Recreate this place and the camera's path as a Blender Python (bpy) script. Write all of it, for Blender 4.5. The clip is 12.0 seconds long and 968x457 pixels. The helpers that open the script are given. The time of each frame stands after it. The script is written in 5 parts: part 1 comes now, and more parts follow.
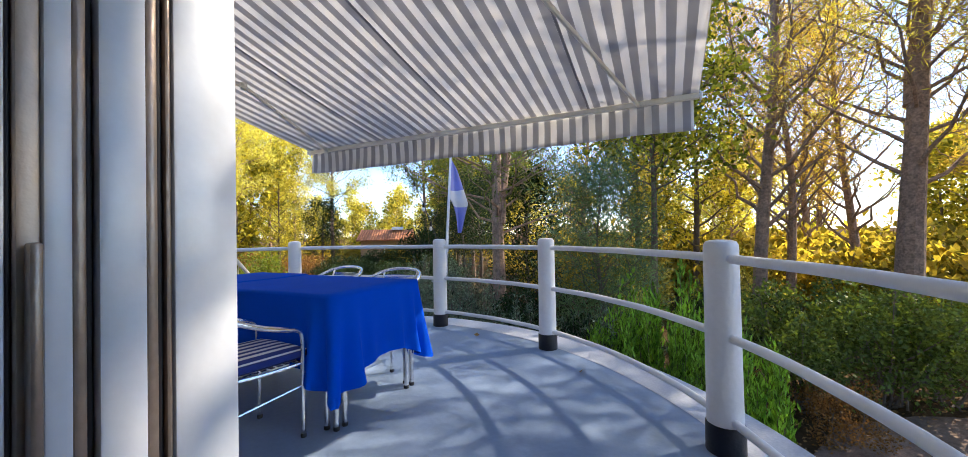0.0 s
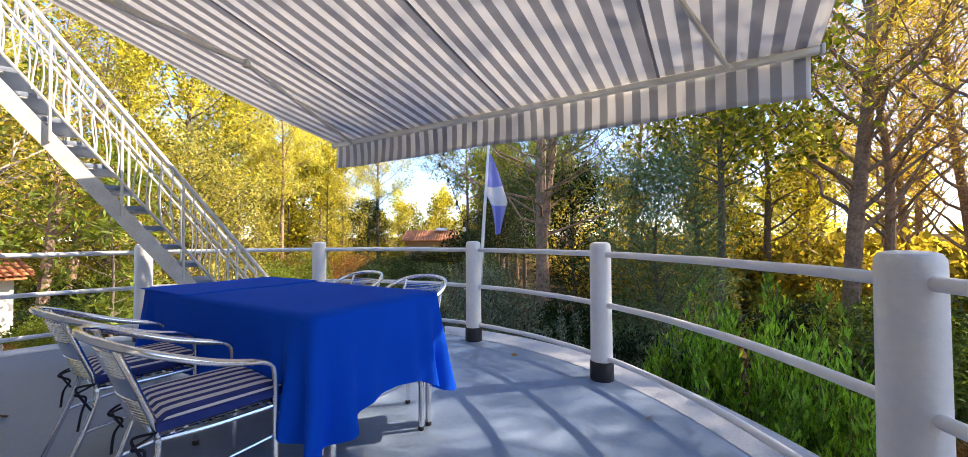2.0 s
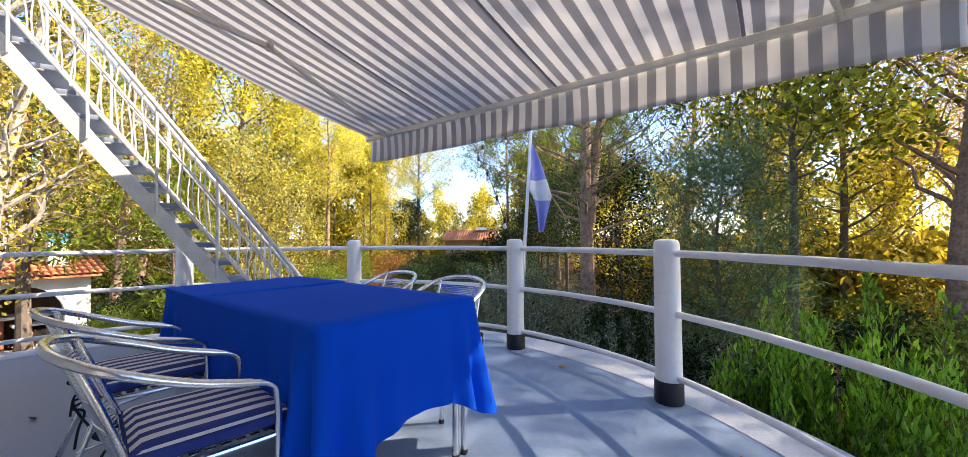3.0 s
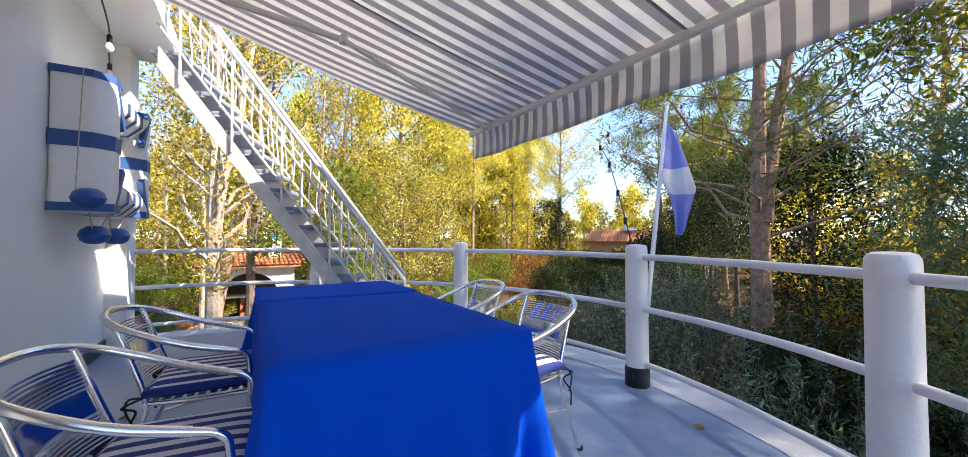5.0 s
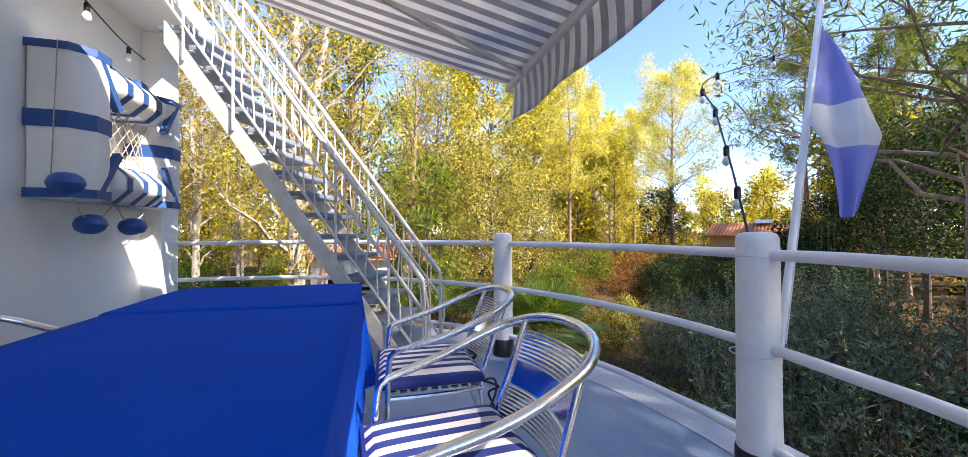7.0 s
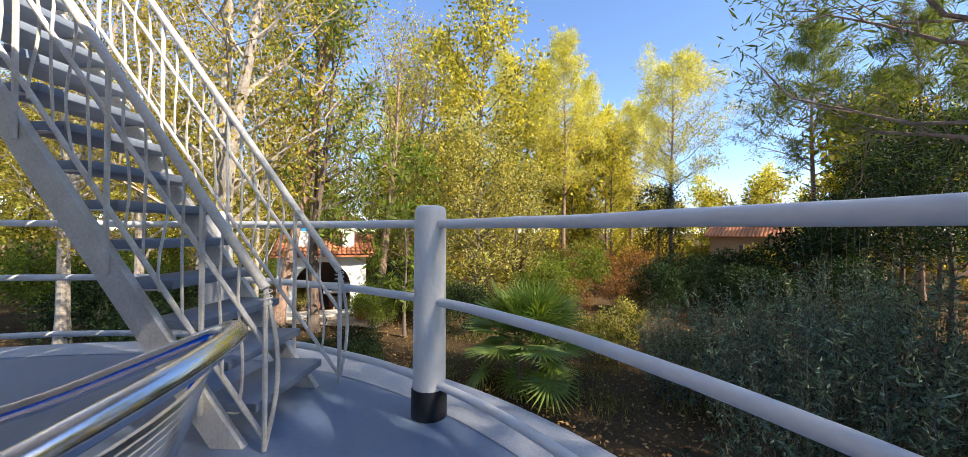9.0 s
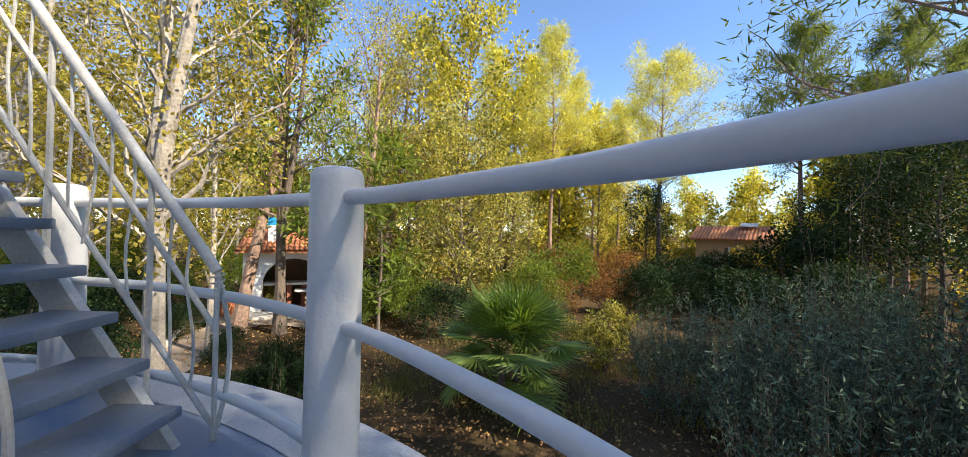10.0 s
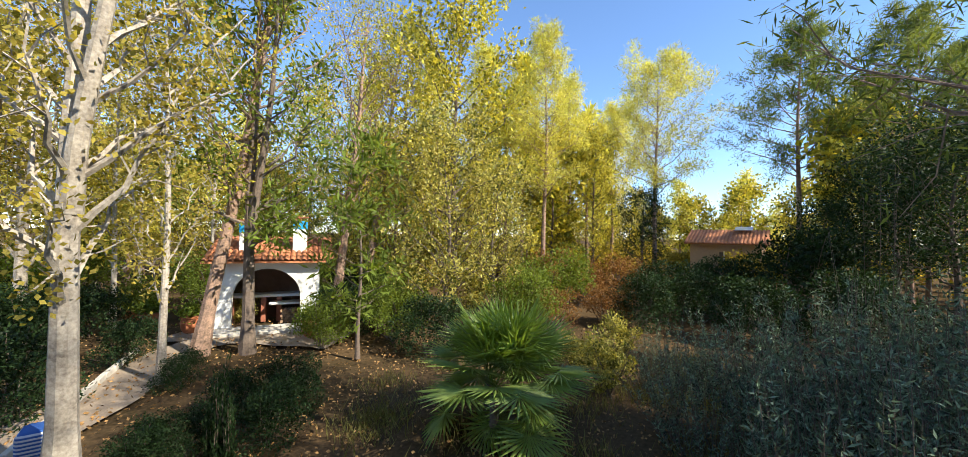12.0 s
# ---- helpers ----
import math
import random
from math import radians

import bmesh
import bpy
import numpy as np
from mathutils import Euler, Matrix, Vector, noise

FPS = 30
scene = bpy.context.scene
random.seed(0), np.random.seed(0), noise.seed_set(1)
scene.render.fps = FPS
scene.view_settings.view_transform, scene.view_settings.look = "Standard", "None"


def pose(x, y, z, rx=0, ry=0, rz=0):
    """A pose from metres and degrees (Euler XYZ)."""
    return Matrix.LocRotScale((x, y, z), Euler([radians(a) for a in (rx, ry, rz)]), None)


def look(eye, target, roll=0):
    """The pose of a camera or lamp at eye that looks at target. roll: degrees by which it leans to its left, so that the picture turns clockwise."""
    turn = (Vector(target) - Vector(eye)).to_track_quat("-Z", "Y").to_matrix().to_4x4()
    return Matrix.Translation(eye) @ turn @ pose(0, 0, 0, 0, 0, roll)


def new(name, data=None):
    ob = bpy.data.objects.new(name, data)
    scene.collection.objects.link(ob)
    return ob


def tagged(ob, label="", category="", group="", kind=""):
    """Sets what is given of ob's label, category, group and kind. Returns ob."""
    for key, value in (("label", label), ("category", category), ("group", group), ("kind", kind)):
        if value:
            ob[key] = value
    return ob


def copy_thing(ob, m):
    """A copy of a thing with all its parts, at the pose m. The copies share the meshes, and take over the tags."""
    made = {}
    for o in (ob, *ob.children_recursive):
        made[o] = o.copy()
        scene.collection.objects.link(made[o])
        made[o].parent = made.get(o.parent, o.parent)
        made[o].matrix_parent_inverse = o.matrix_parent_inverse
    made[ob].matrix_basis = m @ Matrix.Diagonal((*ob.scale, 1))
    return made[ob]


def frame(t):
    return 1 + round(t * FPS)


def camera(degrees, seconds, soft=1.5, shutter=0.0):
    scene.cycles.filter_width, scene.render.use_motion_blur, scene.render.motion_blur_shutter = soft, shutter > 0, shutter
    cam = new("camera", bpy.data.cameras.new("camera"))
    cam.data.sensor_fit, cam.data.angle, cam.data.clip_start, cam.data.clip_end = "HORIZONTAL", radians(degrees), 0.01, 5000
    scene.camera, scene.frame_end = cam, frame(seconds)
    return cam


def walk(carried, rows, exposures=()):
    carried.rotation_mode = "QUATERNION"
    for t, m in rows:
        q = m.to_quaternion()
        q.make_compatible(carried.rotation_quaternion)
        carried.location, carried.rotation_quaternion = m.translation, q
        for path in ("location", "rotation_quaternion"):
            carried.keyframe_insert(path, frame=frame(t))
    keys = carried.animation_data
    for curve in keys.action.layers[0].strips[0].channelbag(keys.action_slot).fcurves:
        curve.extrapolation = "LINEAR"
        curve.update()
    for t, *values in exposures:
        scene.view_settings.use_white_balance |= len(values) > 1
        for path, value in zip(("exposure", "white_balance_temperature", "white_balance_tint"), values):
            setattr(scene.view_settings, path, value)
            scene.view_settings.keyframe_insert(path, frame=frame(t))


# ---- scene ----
cam = camera(102.6, 12.0, soft=0.8)
PATH = [
    (0, (0.635, -0.798, 1.135), (0.406, 1.188, 1.162), -1.1),
    (0.5, (0.656, -0.601, 1.142), (0.36, 1.377, 1.176), -0.9),
    (1, (0.654, -0.425, 1.146), (0.324, 1.547, 1.181), -0.3),
    (1.5, (0.657, -0.301, 1.136), (0.239, 1.654, 1.173), -0.7),
    (2, (0.601, -0.149, 1.138), (0.148, 1.798, 1.176), -0.5),
    (2.5, (0.544, 0.005, 1.116), (0.055, 1.944, 1.153), -0.4),
    (3, (0.492, 0.207, 1.115), (-0.159, 2.097, 1.153), -0.6),
    (3.5, (0.488, 0.428, 1.16), (-0.415, 2.212, 1.193), -0.8),
    (5.3, (0.58, 1.054, 1.138), (-0.824, 2.478, 1.176), -0.5),
    (5.5, (0.565, 1.171, 1.14), (-0.923, 2.508, 1.173), -0.9),
    (6, (0.537, 1.457, 1.145), (-1.079, 2.636, 1.176), -0.4),
    (6.5, (0.397, 1.761, 1.13), (-1.243, 2.906, 1.154), -0.2),
    (7, (0.242, 2.043, 1.085), (-1.41, 3.17, 1.105), -0.3),
    (7.2, (0.151, 2.179, 1.07), (-1.504, 3.303, 1.081), -0.2),
    (9, (-0.718, 3.21, 0.948), (-2.358, 4.355, 0.963), 0.4),
    (9.5, (-1.001, 3.487, 0.92), (-2.623, 4.656, 0.938), 0.8),
    (9.8, (-1.161, 3.669, 0.906), (-2.776, 4.849, 0.923), 1.1),
    (10, (-1.266, 3.769, 0.893), (-2.866, 4.969, 0.904), 1.4),
    (10.3, (-1.387, 3.92, 0.851), (-2.983, 5.125, 0.875), 0.8),
    (10.5, (-1.463, 4.014, 0.829), (-3.052, 5.229, 0.858), 0.7),
    (11, (-1.655, 4.215, 0.807), (-3.222, 5.457, 0.837), 0.9),
    (11.5, (-1.863, 4.361, 0.835), (-3.418, 5.618, 0.87), 0.9),
    (12, (-2.023, 4.384, 0.981), (-3.596, 5.619, 1.014), 1.1),
]
walk(cam, [(t, look(eye, target, roll)) for t, eye, target, roll in PATH], [(0.0, 1.80, 6150, 14), (0.5, 1.80, 6200, 14), (1.0, 1.83, 6550, 16), (3.5, 1.92, 6350, 17), (5.5, 1.87, 6250, 18), (7.0, 1.80, 6250, 18), (9.0, 1.31, 6150, 14), (12.0, 1.22, 5950, 9)])

# ---- light ----
SUN_DIR = Vector((0.905 * math.cos(radians(40)), 0.425 * math.cos(radians(40)), math.sin(radians(40))))
world = bpy.data.worlds.new("world")
scene.world = world
world.use_nodes = True
wn = world.node_tree.nodes
wl = world.node_tree.links
sky = wn.new("ShaderNodeTexSky")
sky.sky_type = "NISHITA"
sky.sun_disc = False
sky.sun_elevation = radians(40)
sky.sun_rotation = math.atan2(0.905, 0.425)
sky.air_density = 0.9
sky.dust_density = 0.1
sky.ozone_density = 3.0
wn["Background"].inputs["Strength"].default_value = 0.12
wl.new(sky.outputs["Color"], wn["Background"].inputs["Color"])
sun = new("sun", bpy.data.lights.new("sun", "SUN"))
sun.data.energy = 4.5
sun.data.angle = radians(0.53)
sun.data.color = (1.0, 0.86, 0.64)
sun.matrix_world = look((0, 0, 0), -SUN_DIR)
sun.location = (14, 6, 14)

# ---- materials ----
def mat(name, color, rough=0.6, metal=0.0, vary=0.12, scale=6.0, bump=0.15, fine=60.0, coat=0.0, island=0.0, objrand=0.0, translucent=0.0, tcolor=None, dirt=None):
    """A node material: base colour with two scales of variation and a fine relief."""
    m = bpy.data.materials.new(name)
    m.use_nodes = True
    n, l = m.node_tree.nodes, m.node_tree.links
    b = n["Principled BSDF"]
    b.inputs["Roughness"].default_value = rough
    b.inputs["Metallic"].default_value = metal
    b.inputs["Coat Weight"].default_value = coat
    tc = n.new("ShaderNodeTexCoord")
    n1, n2 = n.new("ShaderNodeTexNoise"), n.new("ShaderNodeTexNoise")
    n1.inputs["Scale"].default_value, n2.inputs["Scale"].default_value = scale, fine
    n1.inputs["Detail"].default_value = n2.inputs["Detail"].default_value = 3
    for q in (n1, n2):
        l.new(tc.outputs["Object"], q.inputs["Vector"])
    add = n.new("ShaderNodeMath")
    add.operation = "ADD"
    l.new(n1.outputs["Fac"], add.inputs[0])
    l.new(n2.outputs["Fac"], add.inputs[1])
    src = add.outputs[0]
    for on, node, out in ((island, "ShaderNodeNewGeometry", "Random Per Island"), (objrand, "ShaderNodeObjectInfo", "Random")):
        if on:
            g = n.new(node)
            mul = n.new("ShaderNodeMath")
            mul.operation = "MULTIPLY_ADD"
            l.new(g.outputs[out], mul.inputs[0])
            mul.inputs[1].default_value = on * 2
            sub = n.new("ShaderNodeMath")
            sub.operation = "SUBTRACT"
            l.new(src, sub.inputs[0])
            sub.inputs[1].default_value = on
            l.new(sub.outputs[0], mul.inputs[2])
            src = mul.outputs[0]
    mr = n.new("ShaderNodeMapRange")
    mr.inputs["From Min"].default_value, mr.inputs["From Max"].default_value = 0.6, 1.4
    l.new(src, mr.inputs["Value"])
    ramp = n.new("ShaderNodeValToRGB")
    lo = [max(0, c * (1 - vary)) for c in color] if dirt is None else dirt
    hi = [min(1, c * (1 + vary)) for c in color]
    ramp.color_ramp.elements[0].color = (*lo, 1)
    ramp.color_ramp.elements[1].color = (*hi, 1)
    l.new(mr.outputs[0], ramp.inputs["Fac"])
    l.new(ramp.outputs["Color"], b.inputs["Base Color"])
    if bump:
        bp = n.new("ShaderNodeBump")
        bp.inputs["Strength"].default_value = bump
        bp.inputs["Distance"].default_value = 0.01
        l.new(n2.outputs["Fac"], bp.inputs["Height"])
        l.new(bp.outputs["Normal"], b.inputs["Normal"])
    if translucent:
        t = n.new("ShaderNodeBsdfTranslucent")
        mix = n.new("ShaderNodeMixShader")
        mix.inputs[0].default_value = translucent
        hs = n.new("ShaderNodeMix")
        hs.data_type = "RGBA"
        hs.blend_type = "MULTIPLY"
        hs.inputs["Factor"].default_value = 1.0
        l.new(ramp.outputs["Color"], hs.inputs["A"])
        hs.inputs["B"].default_value = (*(tcolor or (1.6, 1.5, 0.7)), 1)
        l.new(hs.outputs["Result"], t.inputs["Color"])
        l.new(b.outputs[0], mix.inputs[1])
        l.new(t.outputs[0], mix.inputs[2])
        l.new(mix.outputs[0], n["Material Output"].inputs["Surface"])
    return m


def striped(name, ca, cb, pitch, axis, share=0.5, rough=0.8, translucent=0.0, offset=0.0):
    """Woven cloth with stripes across one axis of the object."""
    m = mat(name, ca, rough, vary=0.06, scale=3, bump=0.1, fine=250, translucent=translucent, tcolor=(1, 1, 1))
    n, l = m.node_tree.nodes, m.node_tree.links
    tc = n["Texture Coordinate"]
    sep = n.new("ShaderNodeSeparateXYZ")
    l.new(tc.outputs["Object"], sep.inputs[0])
    dv = n.new("ShaderNodeMath")
    dv.operation = "MULTIPLY_ADD"
    l.new(sep.outputs[axis], dv.inputs[0])
    dv.inputs[1].default_value = 1 / pitch
    dv.inputs[2].default_value = offset
    fr = n.new("ShaderNodeMath")
    fr.operation = "FRACT"
    l.new(dv.outputs[0], fr.inputs[0])
    gt = n.new("ShaderNodeMath")
    gt.operation = "GREATER_THAN"
    l.new(fr.outputs[0], gt.inputs[0])
    gt.inputs[1].default_value = share
    ramp = n["Color Ramp"]
    mx = n.new("ShaderNodeMix")
    mx.data_type = "RGBA"
    l.new(gt.outputs[0], mx.inputs["Factor"])
    users = [k.to_socket for k in ramp.outputs["Color"].links]
    l.new(ramp.outputs["Color"], mx.inputs["A"])
    mx.inputs["B"].default_value = (*cb, 1)
    for u in users:
        l.new(mx.outputs["Result"], u)
    return m


WHITE = mat("white_wall_paint", (0.80, 0.80, 0.78), 0.75, vary=0.04, scale=1.5, bump=0.25, fine=45)
GLOSSWHITE = mat("white_gloss_paint", (0.80, 0.80, 0.80), 0.42, vary=0.05, scale=5, bump=0.22, fine=38)
STEELWHITE = mat("white_metal_paint", (0.76, 0.75, 0.72), 0.45, vary=0.07, scale=8, bump=0.2, fine=70, dirt=(0.56, 0.52, 0.46))
BLACK = mat("black_rubber_paint", (0.012, 0.012, 0.016), 0.5, vary=0.3, bump=0.2)
BASEB = mat("dark_skirting_paint", (0.02, 0.03, 0.035), 0.5, vary=0.2)
DECK = mat("grey_blue_deck_paint", (0.20, 0.27, 0.40), 0.42, vary=0.10, scale=1.3, bump=0.12, fine=30)
ALU = mat("polished_aluminium", (0.82, 0.82, 0.83), 0.2, 1.0, vary=0.05, scale=20, bump=0.03, fine=120)
ALUP = mat("aluminium_sheet", (0.80, 0.81, 0.83), 0.13, 1.0, vary=0.04, scale=10, bump=0.02)
CLOTH = mat("blue_tablecloth", (0.0005, 0.078, 0.62), 0.95, vary=0.10, scale=4, bump=0.12, fine=400)
CLOTH.node_tree.nodes["Principled BSDF"].inputs["Specular IOR Level"].default_value = 0.15
NAVY = mat("navy_cloth", (0.012, 0.03, 0.19), 0.8, vary=0.12, scale=8, bump=0.15, fine=300)
NAVYTIE = mat("dark_tie_cloth", (0.01, 0.012, 0.03), 0.85, vary=0.2)
CUSHION = striped("striped_cushion_cloth", (0.70, 0.69, 0.70), (0.018, 0.035, 0.20), 0.070, "X", 0.5)
AWN = striped("striped_awning_cloth", (0.82, 0.81, 0.80), (0.46, 0.46, 0.475), 0.1185, "X", 0.5, translucent=0.43)
CREAM = mat("cream_awning_metal", (0.78, 0.75, 0.66), 0.4, vary=0.05)
BLUEBAND = mat("blue_band_paint", (0.025, 0.085, 0.28), 0.5, vary=0.12, scale=10)
BLUEBALL = mat("blue_float", (0.02, 0.08, 0.30), 0.4, vary=0.2, scale=12, coat=0.2)
ROPE = mat("net_rope", (0.48, 0.42, 0.33), 0.9, vary=0.25, scale=40)
CABLE = mat("black_cable", (0.015, 0.015, 0.015), 0.5)
FLAGB = mat("flag_faded_blue", (0.27, 0.30, 0.72), 0.8, vary=0.1, translucent=0.4, tcolor=(1.2, 1.2, 1.2))
FLAGW = mat("flag_white", (0.72, 0.73, 0.80), 0.8, vary=0.05, translucent=0.4, tcolor=(1.1, 1.1, 1.1))
BROWN = mat("bronze_door_metal", (0.34, 0.27, 0.22), 0.35, 0.5, vary=0.15)
CHAMPAGNE = mat("champagne_door_metal", (0.60, 0.50, 0.40), 0.4, 0.2, vary=0.08)
GASKET = mat("black_gasket", (0.012, 0.01, 0.014), 0.6)
DOORW = mat("white_door_profile", (0.78, 0.82, 0.88), 0.22, vary=0.03, bump=0.02)
BULB = mat("bulb_glass", (0.75, 0.75, 0.72), 0.1, vary=0.02, coat=1.0)
BARK_PALE = mat("pale_smooth_bark", (0.42, 0.38, 0.32), 0.9, vary=0.35, scale=4, bump=0.6, fine=25, dirt=(0.17, 0.14, 0.11))
BARK_PINE = mat("pine_bark", (0.33, 0.215, 0.155), 0.95, vary=0.4, scale=7, bump=1.0, fine=22, dirt=(0.10, 0.072, 0.055))
BARK_DARK = mat("dark_bark", (0.15, 0.115, 0.09), 0.95, vary=0.4, scale=6, bump=0.9, fine=20)
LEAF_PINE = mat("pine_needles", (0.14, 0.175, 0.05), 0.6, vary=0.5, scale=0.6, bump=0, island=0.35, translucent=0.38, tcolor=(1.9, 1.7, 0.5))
# the pale yellow here is sun on the needles, put into their colour
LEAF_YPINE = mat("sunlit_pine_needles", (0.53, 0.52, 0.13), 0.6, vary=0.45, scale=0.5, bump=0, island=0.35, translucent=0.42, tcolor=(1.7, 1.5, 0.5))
# gold base colour carries the glow of backlit needles
LEAF_GOLD = mat("sunlit_gold_pine_needles", (0.46, 0.36, 0.09), 0.6, vary=0.5, scale=0.5, bump=0, island=0.4, translucent=0.5, tcolor=(1.6, 1.35, 0.5))
LEAF_YELLOW = mat("autumn_leaves", (0.45, 0.40, 0.055), 0.6, vary=0.5, scale=0.8, bump=0, island=0.45, translucent=0.42, tcolor=(1.6, 1.4, 0.5), dirt=(0.13, 0.15, 0.025))
LEAF_GREEN = mat("green_leaves", (0.14, 0.19, 0.035), 0.45, vary=0.5, scale=0.8, bump=0, island=0.4, translucent=0.45, tcolor=(1.8, 1.6, 0.5))
LEAF_DARK = mat("dark_evergreen_leaves", (0.024, 0.046, 0.016), 0.5, vary=0.5, scale=0.8, bump=0, island=0.4, translucent=0.2)
LEAF_OLIVE = mat("grey_green_leaves", (0.135, 0.185, 0.125), 0.5, vary=0.8, scale=1.0, bump=0, island=0.4, translucent=0.25, tcolor=(1.2, 1.2, 0.8))
LEAF_FEATHER = mat("feathery_leaves", (0.125, 0.20, 0.115), 0.55, vary=0.45, scale=1.0, bump=0, island=0.4, translucent=0.4, tcolor=(1.6, 1.5, 0.6))
LEAF_FINE = mat("small_dark_leaves", (0.11, 0.155, 0.042), 0.5, vary=0.5, scale=1.5, bump=0, island=0.4, translucent=0.3, tcolor=(1.9, 1.8, 0.5))
LEAF_CYP = mat("bright_conifer_leaves", (0.18, 0.33, 0.045), 0.6, vary=0.7, scale=1.5, bump=0, island=0.4, translucent=0.3, tcolor=(1.5, 1.6, 0.6))
LEAF_PALM = mat("palm_leaves", (0.17, 0.24, 0.05), 0.4, vary=0.4, scale=2, bump=0, island=0.3, translucent=0.35, tcolor=(1.8, 1.7, 0.5))
LEAF_UNDER = mat("undergrowth_leaves", (0.36, 0.30, 0.065), 0.6, vary=0.55, scale=0.5, bump=0, island=0.45, translucent=0.55, tcolor=(1.6, 1.4, 0.5), dirt=(0.13, 0.125, 0.03))
LEAF_THICKET = mat("olive_thicket_leaves", (0.37, 0.34, 0.10), 0.5, vary=0.55, scale=0.9, bump=0, island=0.45, translucent=0.4, tcolor=(1.7, 1.5, 0.5), dirt=(0.08, 0.10, 0.025))
LEAF_BROAD = mat("broad_sunlit_leaves", (0.22, 0.25, 0.045), 0.5, vary=0.6, scale=0.9, bump=0, island=0.45, translucent=0.5, tcolor=(2.0, 1.75, 0.5), dirt=(0.06, 0.085, 0.018))
LEAF_RUST = mat("rust_leaves", (0.22, 0.125, 0.045), 0.7, vary=0.5, scale=1, bump=0, island=0.4, translucent=0.35, tcolor=(1.5, 1.1, 0.5))
GROUND = mat("leaf_litter_ground", (0.085, 0.055, 0.030), 1.0, vary=0.6, scale=0.5, bump=1.0, fine=14, dirt=(0.035, 0.03, 0.016))
GROUND.node_tree.nodes["Principled BSDF"].inputs["Specular IOR Level"].default_value = 0.0
SAND = mat("sandy_path", (0.30, 0.24, 0.18), 0.95, vary=0.25, scale=1.2, bump=0.5, fine=40)
STONE = mat("pale_kerb_stone", (0.52, 0.49, 0.44), 0.9, vary=0.2, objrand=0.2, bump=0.5)
TILE = mat("terracotta_tile", (0.42, 0.17, 0.075), 0.85, vary=0.35, scale=6, bump=0.5, objrand=0.35, island=0.35)
TERRA = mat("terracotta_pot", (0.44, 0.15, 0.06), 0.8, vary=0.2)
PEACH = mat("peach_render", (0.52, 0.36, 0.25), 0.9, vary=0.12)
SKYBLUE = mat("bright_blue_paint", (0.02, 0.30, 0.62), 0.6, vary=0.1)
WOODLOG = mat("cut_firewood", (0.34, 0.22, 0.13), 0.9, vary=0.4, objrand=0.4)
BRICK = mat("red_brick", (0.33, 0.12, 0.07), 0.9, vary=0.3)
DARKRENDER = mat("dark_brown_render", (0.16, 0.10, 0.07), 0.95, vary=0.3)
INDOOR = mat("indoor_plaster", (0.72, 0.70, 0.66), 0.8, vary=0.04)
PANEL = mat("solar_panel_glass", (0.35, 0.42, 0.55), 0.15, vary=0.1, coat=0.5)
LITTER = mat("fallen_leaf", (0.34, 0.20, 0.08), 0.9, vary=0.5, island=0.45, bump=0)
GRASSM = mat("dry_grass", (0.20, 0.19, 0.06), 0.8, vary=0.4, island=0.4, bump=0, translucent=0.3)

for leafy in (LEAF_BROAD, LEAF_UNDER, LEAF_THICKET, LEAF_GOLD, LEAF_PINE, LEAF_YPINE, LEAF_YELLOW, LEAF_GREEN, LEAF_DARK, LEAF_OLIVE, LEAF_FEATHER, LEAF_CYP, LEAF_FINE, LEAF_RUST, GRASSM, LITTER):
    leafy.node_tree.nodes["Principled BSDF"].inputs["Specular IOR Level"].default_value = 0.12


